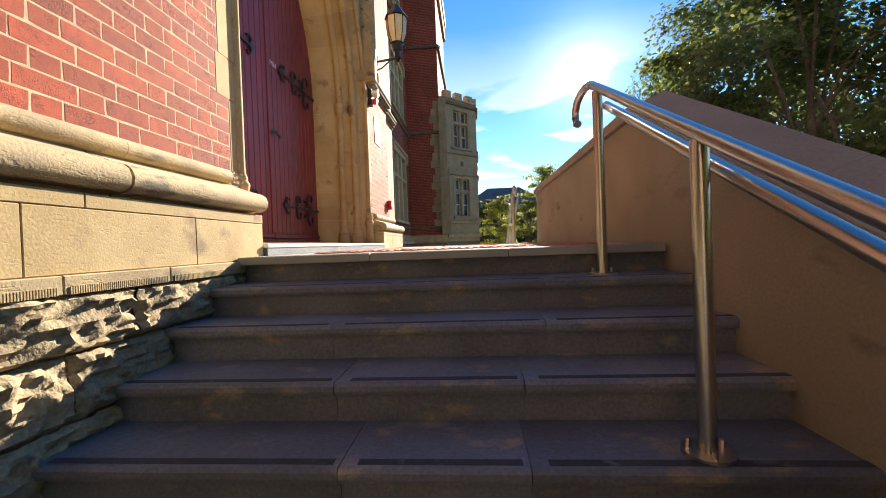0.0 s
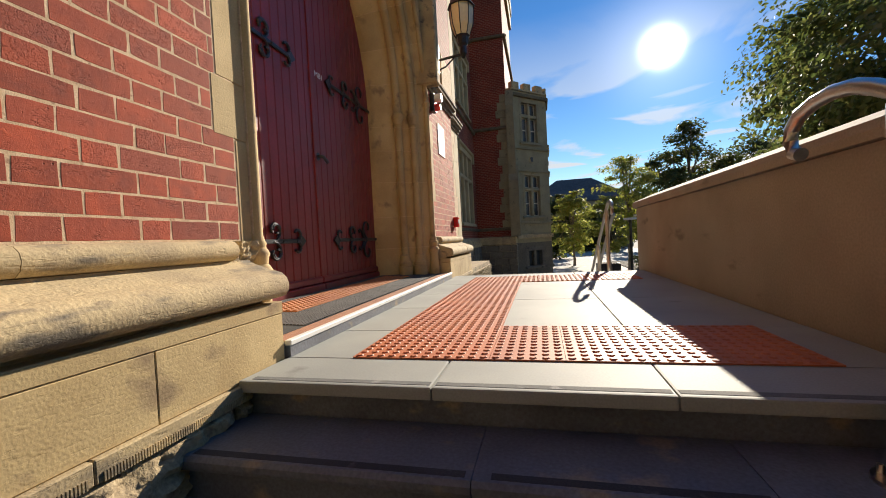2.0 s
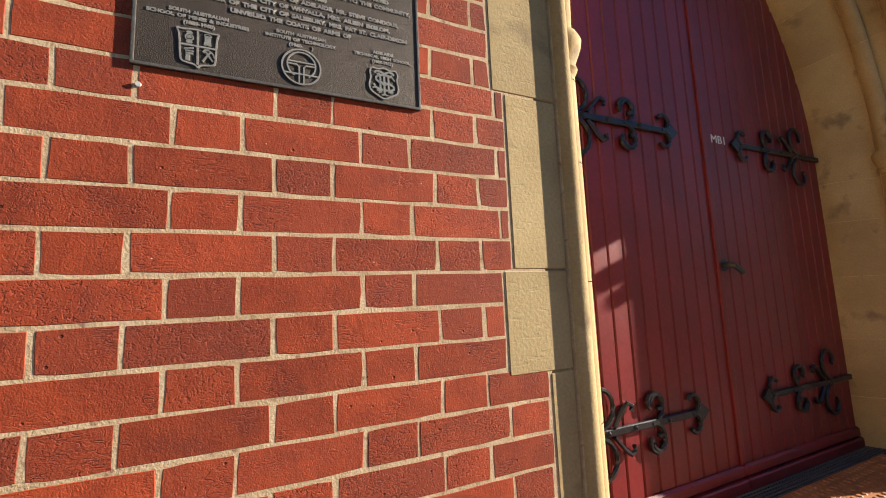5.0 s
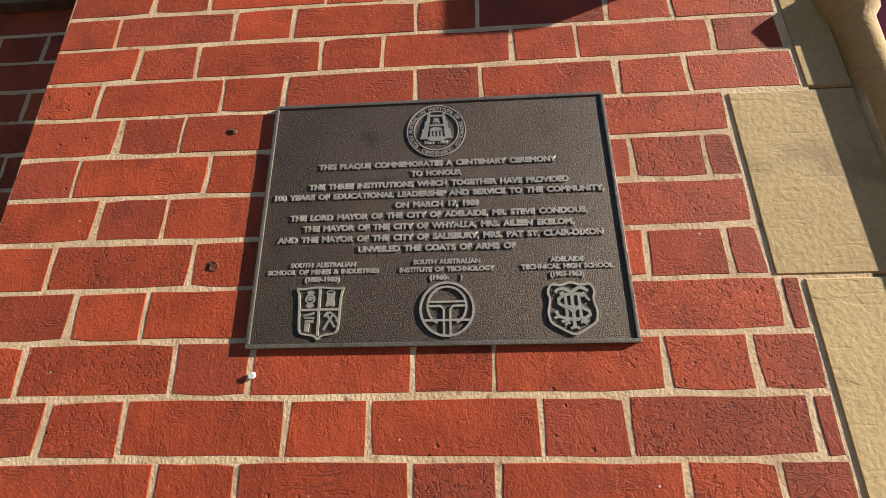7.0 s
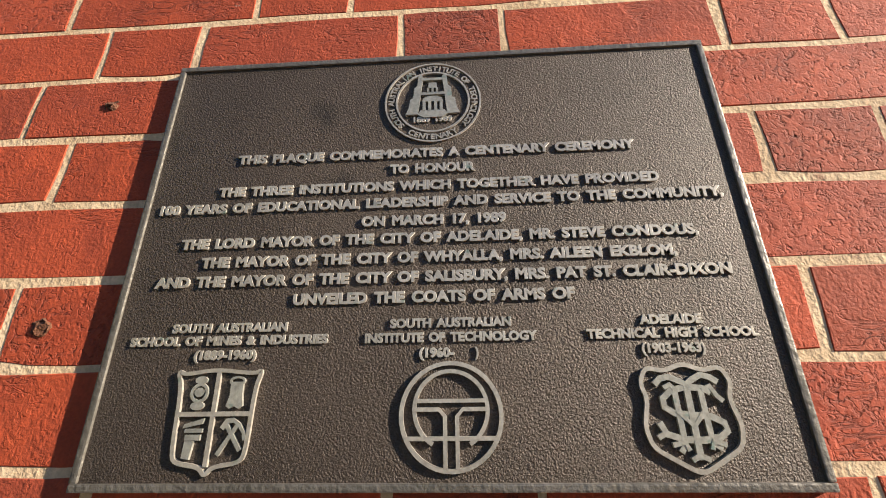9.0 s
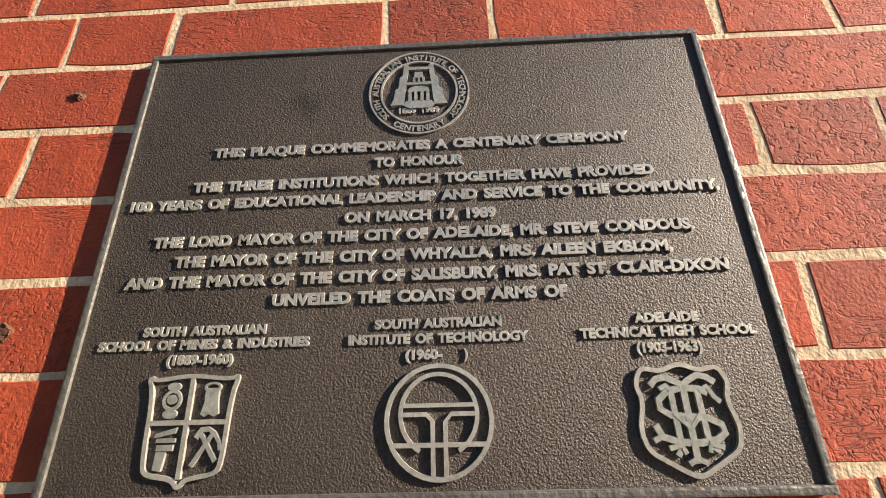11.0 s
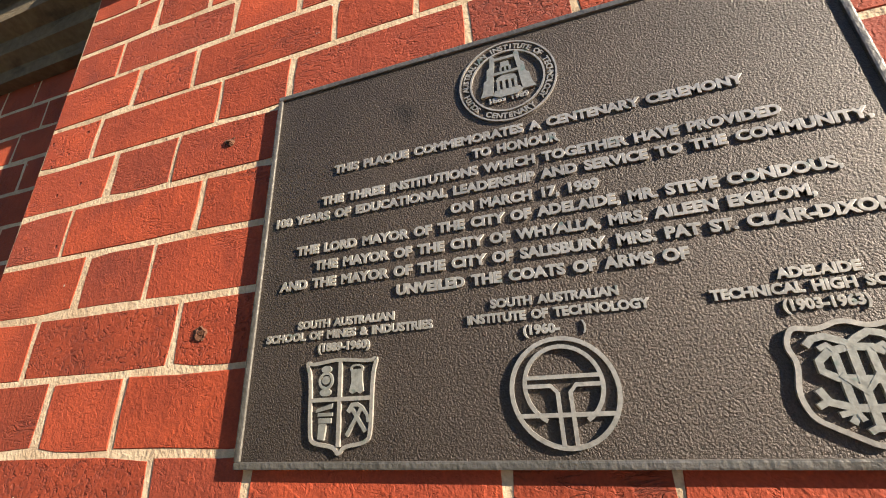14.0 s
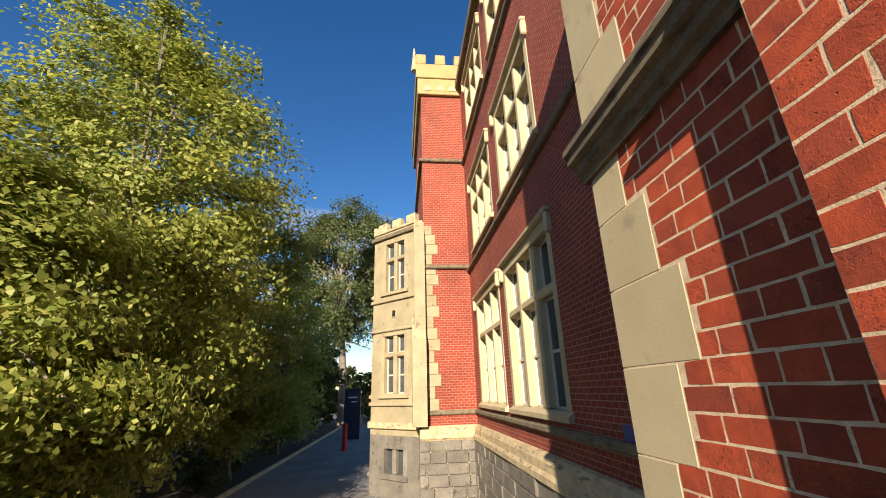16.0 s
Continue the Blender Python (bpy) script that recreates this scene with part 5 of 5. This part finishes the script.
        stone_window(m, c0 - hw * 0.9, c0 + hw * 0.9, -1.0, -0.25, 2, 0, "small two-light basement window in grey stone", next_window(), hood=False, sash=False, stone=BASE_STONE)
    bm = bmesh.new()
    prism(bm, [(-1.5, yw(p0[1])), (p0[0], yw(p0[1])), (p1[0], yw(p1[1])), (p2[0], yw(p2[1])), (p3[0], yw(p3[1]))], "z", zt - 0.12, zt - 0.02)
    part("bay_roof", bm, SAND_WORN, b)


wing(0)
wing(1)

# side return of the porch and its roof mass
for side in (0, 1):
    s = (lambda y: y) if side == 0 else mirror_y
    part("wall_return_near" if side == 0 else "wall_return_far", boxes((-3.12, -2.0, *sorted((s(0.135), s(0.4))), GROUND_Z, PORCH_TOP)), FAR_BRICK_X)
    tagged(bpy.data.objects["wall_return_near" if side == 0 else "wall_return_far"], "red brick side return of the porch", "wall", "", "structure")
solid("wall_porch_back", boxes((-3.2, -2.2, 0.4, mirror_y(0.4), 4.2, PORCH_TOP), (-3.2, -2.3, 0.4, 2.9, GROUND_Z, 4.2), (-3.2, -2.3, mirror_y(2.9), mirror_y(0.4), GROUND_Z, 4.2), (-2.7, -2.32, 2.9, mirror_y(2.9), 0.0, 4.2)), FAR_BRICK_Y, "brick mass of the porch behind the arch", "wall")

# ---- fixtures on the far pier ----
sg = thing("wall_sign", "white notice plate screwed to the brick pier", "sign")
part("plate", boxes((WALL_A, WALL_A + 0.012, 6.36, 6.72, 1.68, 2.10), bevel=0.002), WHITE, sg)
INK = mat("grey_ink", (0.25, 0.25, 0.25), (0.2, 0.2, 0.2), 0.6, 0, 5, 50, 0, 0.1)
for i in range(7):
    part("text_bar", boxes((WALL_A + 0.0118, WALL_A + 0.0135, 6.40, 6.66 - 0.05 * (i % 3), 2.05 - i * 0.045, 2.065 - i * 0.045)), INK, sg)
RED = mat("red_lens", (0.7, 0.02, 0.02), (0.6, 0.015, 0.015), 0.2, 0, 5, 50, 0, 0.05)
bc = thing("alarm_beacon", "white strobe and red alarm beacon on the pier", "alarm beacon")
part("back_box", boxes((WALL_A, WALL_A + 0.06, 6.02, 6.14, 2.16, 2.40), bevel=0.01), IRON, bc)
bm = bmesh.new()
cyl(bm, (WALL_A + 0.06, 6.08, 2.34), (WALL_A + 0.15, 6.08, 2.34), 0.055)
part("strobe", bm, WHITE, bc, "white strobe lens", True)
bm = bmesh.new()
cyl(bm, (WALL_A + 0.06, 6.08, 2.22), (WALL_A + 0.13, 6.08, 2.22), 0.05, 0.04)
part("lens", bm, RED, bc, "red lens", True)
cp = thing("call_box", "small dark red box on the pier's corner", "call box")
part("case", boxes((WALL_A, WALL_A + 0.07, 7.12, 7.24, 0.68, 0.84), bevel=0.008), RED, cp)
bm = bmesh.new()
cyl(bm, (WALL_A + 0.07, 7.18, 0.77), (WALL_A + 0.076, 7.18, 0.77), 0.035)
part("dial", bm, WHITE, cp)

lamp = thing("wall_lantern", "black iron bracket lantern with tapered milky glass", "wall lantern", (WALL_A, 6.6, 3.05))
part("wall_plate", boxes((0, 0.02, -0.05, 0.05, -0.18, 0.22), bevel=0.006), IRON, lamp)
bm = bmesh.new()
tube(bm, [(0.01, 0, 0.0), (0.20, 0, 0.02), (0.36, 0, 0.03)], 0.018, 8)
tube(bm, [(0.01, 0, -0.14), (0.12, 0, -0.10), (0.24, 0, 0.0)], 0.012, 8)
part("bracket", bm, IRON, lamp)
bm = bmesh.new()
prev = [(0.02, -0.02), (0.05, 0.04), (0.045, 0.14), (0.075, 0.17), (0.085, 0.26), (0.11, 0.28)]
rings = [[bm.verts.new((0.38 + r * math.cos(math.pi * k / 4), r * math.sin(math.pi * k / 4), h)) for k in range(8)] for r, h in prev]
for a, b in zip(rings, rings[1:]):
    for k in range(8):
        bm.faces.new((a[k], a[(k + 1) % 8], b[(k + 1) % 8], b[k]))
part("stem", bm, IRON, lamp)
MILK = mat("milky_glass", (0.75, 0.66, 0.45), (0.70, 0.60, 0.40), 0.25, 0, 3, 30, 0, 0.05)
bm = bmesh.new()
rings = [[bm.verts.new((0.38 + r * math.cos(math.pi * k / 4), r * math.sin(math.pi * k / 4), h)) for k in range(8)] for r, h in ((0.10, 0.285), (0.15, 0.42), (0.17, 0.62), (0.165, 0.68))]
for a, b in zip(rings, rings[1:]):
    for k in range(8):
        bm.faces.new((a[k], a[(k + 1) % 8], b[(k + 1) % 8], b[k]))
part("glass", bm, MILK, lamp, "milky tapered glass")
for k in range(8):
    a = math.pi * k / 4
    bm = bmesh.new()
    tube(bm, [(0.38 + r * math.cos(a), r * math.sin(a), h) for r, h in ((0.105, 0.285), (0.155, 0.42), (0.175, 0.62), (0.17, 0.68))], 0.007, 5)
    part("glazing_bar", bm, IRON, lamp)
bm = bmesh.new()
cyl(bm, (0.38, 0, 0.68), (0.38, 0, 0.90), 0.20, 0.04, 8)
part("cap", bm, IRON, lamp)

# small leftovers on the pier
wp = thing("wall_plug", "small white plastic plug in the brickwork under the plaque", "wall plug")
bm = bmesh.new()
cyl(bm, (WALL_A - 0.004, 1.594, 1.592), (WALL_A + 0.006, 1.594, 1.590), 0.0045, seg=10)
part("plug", bm, WHITE, wp)
PIT_BROWN = mat("dark_pit_brown", (0.15, 0.06, 0.03), (0.08, 0.04, 0.025), 0.9, 0.2, 60, 300, 0.8, 0.4, 0, None, 0, 0.004)
# dark brown lumps added in place of two dark pits in the bricks
for y, z in ((1.506, 1.995), (1.509, 1.754)):
    bs = thing("bolt_stub", "dark brown lump put in for a pit in the brick", "bolt", group="rusted stubs on the pier")
    bm = bmesh.new()
    bmesh.ops.create_icosphere(bm, subdivisions=2, radius=0.009, matrix=Matrix.Translation((WALL_A, y, z)) @ Matrix.Diagonal((0.35, 1.1, 0.9, 1)))
    for v in bm.verts:
        v.co += 0.004 * noise.noise_vector(v.co * 180)
    part("stub", bm, PIT_BROWN, bs)
BLUE = mat("blue_enamel", (0.02, 0.05, 0.22), (0.015, 0.04, 0.18), 0.4, 0, 5, 30, 0.05, 0.1)
bp_ = thing("blue_plate", "small blue enamel plate on the brick front", "wall plate")
part("plate", boxes((WALL_MAIN, WALL_MAIN + 0.03, -2.75, -2.5, 0.93, 1.10), bevel=0.005), BLUE, bp_)

# ---- bricks ----
random.seed(3)
brick_wall(pier_near, WALL_A, 0, 0, 0.5, 2.44, ends_a)
brick_wall(recess_near, WALL_B, 0, 0, 0.9, 3.43, ends_b, 0.243)
brick_wall(pier_far, WALL_A, 0, 0, 0.5, 2.44, lambda z: tuple(sorted(mirror_y(v) for v in ends_a(z))), 0.05)

# ---- outdoors ----
CONCRETE = mat("pale_concrete", (0.46, 0.43, 0.37), (0.38, 0.36, 0.31), 0.85, 0, 0.7, 50, 0.2, 0.15, 0.06, (0.28, 0.26, 0.23), -0.02, 0.005)
MULCH = mat("dark_mulch", (0.06, 0.045, 0.03), (0.035, 0.027, 0.02), 0.95, 0, 2, 25, 0.9, 0.5, 0, (0.12, 0.10, 0.05), 0, 0.05)
PAVER = mat("grey_pavers", (0.24, 0.22, 0.20), (0.18, 0.17, 0.155), 0.85, 0, 0.8, 40, 0.3, 0.2, 0.1, (0.12, 0.11, 0.10), 0.0, 0.006)
NAVY = mat("navy_panel", (0.015, 0.02, 0.045), (0.012, 0.016, 0.035), 0.4, 0, 2, 20, 0.05, 0.1)
ROOF = mat("grey_slate_roof", (0.10, 0.095, 0.095), (0.07, 0.07, 0.07), 0.8, 0, 0.6, 4, 0.4, 0.3)
RENDER_WALL = mat("buff_house_wall", (0.30, 0.26, 0.21), (0.24, 0.21, 0.17), 0.9, 0, 0.4, 5, 0.2, 0.15)

pv = thing("pavement", "pale concrete plaza and grey paved path along the building", "pavement", kind="structure")
for i in range(8):
    for j in range(24):
        x0, y0 = -1.2 + i * 1.5, 9.4 + j * 2.0
        part("slab", boxes((x0 + 0.004, x0 + 1.496, y0 + 0.004, y0 + 1.996, GROUND_Z - 0.05, GROUND_Z + 0.02)), CONCRETE, pv)
for i in range(6):
    for j in range(30):
        x0, y0 = -1.06 + i * 1.04, -1.6 - (j + 1) * 1.6
        part("slab", boxes((x0 + 0.004, x0 + 1.036, y0 + 0.004, y0 + 1.596, GROUND_Z - 0.05, GROUND_Z + 0.02)), PAVER, pv)
solid("garden_bed_near", boxes((5.3, 18, -48, -1.5, GROUND_Z - 0.1, GROUND_Z + 0.06)), MULCH, "dark mulched garden bed under the trees", "garden bed")
solid("garden_bed_far", boxes((4.6, 16, 7.0, 32, GROUND_Z - 0.1, GROUND_Z + 0.06)), MULCH, "dark mulched garden bed beside the plaza", "garden bed")
kb = thing("kerb", "low stone edging of the garden bed", "kerb", kind="structure")
for j in range(30):
    part("kerb_stone", boxes((5.18, 5.31, -1.6 - (j + 1) * 1.5 + 0.006, -1.6 - j * 1.5 - 0.006, GROUND_Z - 0.05, GROUND_Z + 0.16), bevel=0.015), SAND_WORN, kb)


def leaf_material(name, c1, c2, c3):
    m = bpy.data.materials.new(name)
    m.use_nodes = True
    n, l = m.node_tree.nodes, m.node_tree.links
    b = n["Principled BSDF"]
    b.inputs["Roughness"].default_value = 0.55
    geo = n.new("ShaderNodeNewGeometry")
    ramp = n.new("ShaderNodeValToRGB")
    e = ramp.color_ramp.elements
    e[0].color, e[1].color = (*c1, 1), (*c3, 1)
    mid = e.new(0.55)
    mid.color = (*c2, 1)
    l.new(geo.outputs["Random Per Island"], ramp.inputs[0])
    l.new(ramp.outputs[0], b.inputs["Base Color"])
    tr = n.new("ShaderNodeBsdfTranslucent")
    l.new(ramp.outputs[0], tr.inputs["Color"])
    mx = n.new("ShaderNodeMixShader")
    mx.inputs[0].default_value = 0.5
    l.new(b.outputs[0], mx.inputs[1])
    l.new(tr.outputs[0], mx.inputs[2])
    l.new(mx.outputs[0], n["Material Output"].inputs[0])
    return m


PLANE_LEAF = leaf_material("plane_tree_leaf", (0.20, 0.25, 0.04), (0.33, 0.35, 0.065), (0.46, 0.43, 0.10))
PARK_LEAF = leaf_material("park_tree_leaf", (0.09, 0.13, 0.035), (0.15, 0.19, 0.05), (0.24, 0.25, 0.07))
GUM_LEAF = leaf_material("gum_tree_leaf", (0.08, 0.11, 0.035), (0.12, 0.15, 0.045), (0.18, 0.18, 0.06))
DARK_LEAF = leaf_material("dark_tree_leaf", (0.05, 0.075, 0.018), (0.08, 0.10, 0.025), (0.15, 0.13, 0.03))


def crown_mesh(rng, clumps, per, leaf, spread):
    """Many small bent leaves gathered round clump centres."""
    c = np.repeat(np.array(clumps), per, axis=0)
    k = len(c)
    mid = np.array(clumps).mean(axis=0)
    size = np.repeat(rng.uniform(0.55, 1.45, (len(clumps), 1)), per, axis=0)
    off = np.clip(rng.normal(0, 1, (k, 3)), -1.7, 1.7) * np.array(spread) * size
    away = c - mid
    away[:, 2] *= 0.25
    away /= np.linalg.norm(away, axis=1, keepdims=True) + 1e-9
    run = (off * away).sum(axis=1, keepdims=True)
    p = c + off + away * run * 0.5
    p[:, 2] -= 0.35 * np.abs(run[:, 0])
    out = p - mid
    out /= np.linalg.norm(out, axis=1, keepdims=True) + 1e-9
    n = out * 0.9 + (0, 0, 0.5) + rng.normal(0, 0.55, (k, 3))
    n /= np.linalg.norm(n, axis=1, keepdims=True)
    a = np.cross(n, rng.normal(0, 1, (k, 3)))
    a /= np.linalg.norm(a, axis=1, keepdims=True) + 1e-9
    b = np.cross(n, a)
    b /= np.linalg.norm(b, axis=1, keepdims=True) + 1e-9
    s = leaf * rng.uniform(0.6, 1.3, (k, 1))
    up = np.cross(a, b) * s * 0.18
    v = np.stack([p - a * s, p - b * s * 0.62 + up, p + a * s, p + b * s * 0.62 + up], axis=1).reshape(-1, 3)
    f = np.arange(4 * k).reshape(-1, 4)
    me = bpy.data.meshes.new("crown")
    me.vertices.add(4 * k)
    me.vertices.foreach_set("co", v.ravel())
    me.loops.add(4 * k)
    me.loops.foreach_set("vertex_index", f.ravel())
    me.polygons.add(k)
    me.polygons.foreach_set("loop_start", np.arange(0, 4 * k, 4))
    me.update(calc_edges=True)
    return me


def tree(label, x, y, height, radius, bare, leaf, count, per, material, seed, lean=0.0, squash=1.0, droop=0.0, clump=0.11):
    """A tree: a tapered trunk, limbs that fork towards clumps, and a crown with an uneven outline."""
    rng = np.random.default_rng(seed)
    t = thing("tree", label, "tree", (x, y, GROUND_Z))
    bm = bmesh.new()
    base_r = 0.022 * height
    top = Vector((lean, lean * 0.5, height * 0.72))
    pts = [Vector((0, 0, -0.05)), Vector((0.03, 0.02, bare * 0.5)), Vector((lean * 0.4, 0.1, bare)), Vector((lean * 0.7, lean * 0.3, height * 0.5)), top]
    for i in range(4):
        cyl(bm, pts[i], pts[i + 1], base_r * (1 - 0.2 * i), base_r * (0.8 - 0.2 * i), 9)
    part("trunk", bm, BARK, t, smooth=True)
    clumps = []
    while len(clumps) < count:
        d = rng.normal(0, 1, 3)
        d /= np.linalg.norm(d)
        r = radius * rng.uniform(0.25, 1.0) ** 0.45 * (0.82 + 0.6 * noise.noise(Vector(d * 2.1 + seed)))
        h = (height - bare) / 2
        q = np.array([lean * 0.6 + d[0] * r, d[1] * r, bare + h + d[2] * h * squash * (0.85 + 0.3 * noise.noise(Vector(d * 2.3 - seed)))])
        clumps.append(q)
    bm = bmesh.new()
    for q in clumps[:: max(1, count // 26)]:
        f = rng.uniform(0.35, 0.95)
        start = pts[2].lerp(top, f * 0.9) if q[2] > bare else pts[2]
        mid = start.lerp(Vector(q), 0.5) + Vector((0, 0, 0.25))
        tube(bm, [start, mid, Vector(q)], base_r * 0.16, 5)
    part("branching", bm, BARK, t)
    s = radius * clump
    me = crown_mesh(rng, clumps, per, leaf, (s, s, s * (0.5 + droop)))
    me.materials.append(material)
    ob = new("crown", me)
    ob.parent = t
    return t


PL = "plane tree with yellow-green autumn foliage beside the path"
DK = "plane tree with darker green foliage beside the path"
tree(PL, 6.8, -9.6, 14.6, 4.1, 1.8, 0.072, 240, 400, PLANE_LEAF, 4, squash=1.0, clump=0.10)
tree(PL, 7.0, -5.6, 8.6, 3.5, 0.0, 0.070, 170, 360, PLANE_LEAF, 6, squash=1.0)
# extra small tree, added in place of the near tree's low-hanging branches
tree("small plane tree added for the low-hanging foliage beside the path", 5.9, -7.4, 4.6, 2.3, 1.0, 0.075, 70, 330, PLANE_LEAF, 12, clump=0.12)
tree(PL, 6.3, -17.6, 12.2, 3.4, 0.6, 0.08, 190, 320, PLANE_LEAF, 9)
tree(PL, 10.5, -14.0, 11.5, 4.2, 1.2, 0.12, 110, 180, PLANE_LEAF, 21)
tree(DK, 6.4, -25.0, 10.6, 3.2, 0.8, 0.10, 120, 220, PLANE_LEAF, 14)
tree(DK, 6.6, -33.0, 10.0, 3.0, 1.6, 0.14, 90, 140, DARK_LEAF, 17)
tree("tall gum tree with hanging grey-green foliage and pale trunk", 5.2, -44, 25.5, 6.8, 8.0, 0.15, 90, 520, GUM_LEAF, 31, 0.8, 0.95, 0.6, 0.085)
tree("tall gum tree with hanging grey-green foliage and pale trunk", 0.6, -50, 26.5, 5.8, 9.0, 0.15, 70, 480, GUM_LEAF, 33, -0.5, 0.9, 0.6, 0.085)
for x, y, s_ in ((1.5, -56, 37), (7.5, -50, 39), (13.5, -6, 71), (13.5, -14, 73), (13.0, -23, 75), (12.5, -33, 77), (11.0, -41, 79)):
    tree("bushy dark green tree closing off the garden", x, y, 6.8, 4.4, 0.3, 0.2, 90, 110, DARK_LEAF, s_)
tree("large plane tree with loose green foliage beyond the parapet", 5.7, 7.3, 6.8, 2.5, 1.0, 0.06, 105, 280, PARK_LEAF, 43)
tree("large plane tree with loose green foliage beyond the parapet", 8.2, 13.0, 10.2, 3.0, 1.8, 0.075, 150, 260, PARK_LEAF, 45)
tree("rounded tree with dark leaves beyond the plaza", 9.0, 29.5, 9.0, 2.7, 1.8, 0.11, 90, 150, DARK_LEAF, 51)
tree("rounded tree with dark leaves beyond the plaza", 14.0, 33.0, 8.6, 3.4, 1.6, 0.12, 90, 150, DARK_LEAF, 52)
tree("small airy street tree on the plaza", 4.6, 25.5, 6.7, 1.8, 1.5, 0.075, 60, 130, PLANE_LEAF, 53)
tree("small leafy green tree beside the bay", 1.9, 29.5, 5.0, 1.6, 0.9, 0.09, 60, 130, PLANE_LEAF, 55)
tree("small leafy green tree beside the bay", 3.0, 22.0, 4.0, 1.1, 0.9, 0.08, 40, 110, PLANE_LEAF, 57)
tree("dense dark green tree before the far house", 1.0, 38, 5.6, 2.6, 0.4, 0.16, 70, 110, DARK_LEAF, 59)
tree("dense dark green tree before the far house", 11.5, 46, 6.5, 4.0, 0.6, 0.18, 80, 110, DARK_LEAF, 61)
tree("dense dark green tree before the far house", 6.0, 52, 4.6, 3.6, 0.3, 0.18, 70, 110, DARK_LEAF, 63)
tree("dense dark green tree before the far house", 17.0, 50, 7.5, 5.0, 0.6, 0.2, 80, 110, DARK_LEAF, 65)

# shrubs in the beds
rng_s = random.Random(8)
for i in range(12):
    x, y = (rng_s.uniform(6.0, 9.0), -4.0 - i * 3.0) if i < 9 else (rng_s.uniform(4.6, 6.5), 17 + (i - 9) * 4)
    rng = np.random.default_rng(100 + i)
    b = thing("shrub", "low dark green shrub in the garden bed", "shrub", (x, y, GROUND_Z + 0.05), group="shrubs of the garden beds")
    bm = bmesh.new()
    for k in range(7):
        tube(bm, [(0, 0, 0), (0.12 * math.cos(k), 0.12 * math.sin(k), 0.25), (0.35 * math.cos(k), 0.35 * math.sin(k), 0.5)], 0.012, 5)
    part("stem_cluster", bm, BARK, b)
    cl = [np.array([rng.normal(0, 0.4), rng.normal(0, 0.4), rng.uniform(0.2, 0.75)]) for _ in range(22)]
    me = crown_mesh(rng, cl, 60, 0.06, (0.14, 0.14, 0.12))
    me.materials.append(DARK_LEAF)
    ob = new("foliage", me)
    ob.parent = b

# far house with hipped roof
hs = thing("house", "two-storey buff house with grey hipped roof far off", "house", (5.0, 66, GROUND_Z))
part("wall", boxes((-7, 7, -5, 5, 0, 6.6)), RENDER_WALL, hs)
bm = bmesh.new()
vs = [bm.verts.new(p) for p in ((-7.6, -5.6, 6.6), (7.6, -5.6, 6.6), (7.6, 5.6, 6.6), (-7.6, 5.6, 6.6), (-2.5, 0, 10.4), (2.5, 0, 10.4))]
for f in ((0, 1, 5, 4), (1, 2, 5), (2, 3, 4, 5), (3, 0, 4), (3, 2, 1, 0)):
    bm.faces.new([vs[k] for k in f])
part("roof", bm, ROOF, hs)
for k in range(4):
    for z in (1.2, 4.2):
        part("window", boxes((-5.6 + k * 3.4, -4.4 + k * 3.4, -5.06, -4.98, z, z + 1.5)), GLASS, hs)

# totem, bollard, low posts, planters
tt = thing("sign_totem", "dark navy information totem beside the path", "sign", (2.9, -32.0, GROUND_Z))
part("panel", boxes((-0.6, 0.6, -0.09, 0.09, 0.0, 3.6), bevel=0.02), NAVY, tt)
part("text_bar", boxes((-0.35, 0.35, 0.089, 0.094, 2.9, 3.0), (-0.35, 0.1, 0.089, 0.094, 2.6, 2.66)), WHITE, tt)
rb = thing("bollard", "red painted post beside the path", "bollard", (2.6, -25.5, GROUND_Z))
bm = bmesh.new()
cyl(bm, (0, 0, 0), (0, 0, 1.45), 0.16, 0.13, 16)
part("post", bm, RED, rb)
bm = bmesh.new()
bmesh.ops.create_uvsphere(bm, u_segments=14, v_segments=8, radius=0.135, matrix=Matrix.Translation((0, 0, 1.45)))
part("cap", bm, RED, rb)
for x, y, h in ((3.3, 18.5, 2.6), (4.2, 21.0, 2.8), (5.4, 27.0, 2.8)):
    lp = thing("lamp_post", "slim dark post with a flat pale lamp head on the plaza", "lamp post", (x, y, GROUND_Z + 0.02), group="lamp posts of the plaza")
    bm = bmesh.new()
    cyl(bm, (0, 0, 0), (0, 0, h), 0.05, seg=12)
    part("pole", bm, IRON, lp)
    bm = bmesh.new()
    cyl(bm, (0, 0, h), (0, 0, h + 0.08), 0.27, 0.24, 20)
    part("lamp_head", bm, WHITE, lp)
for x, y in ((2.6, 13.5), (4.4, 17.0), (3.2, 24.0)):
    bx = thing("planter", "low dark square planter box on the plaza", "planter", (x, y, GROUND_Z + 0.02), group="planters of the plaza")
    part("box", boxes((-0.55, 0.55, -0.55, 0.55, 0, 0.5), bevel=0.02), IRON, bx)
    part("soil", boxes((-0.48, 0.48, -0.48, 0.48, 0.495, 0.51)), MULCH, bx)
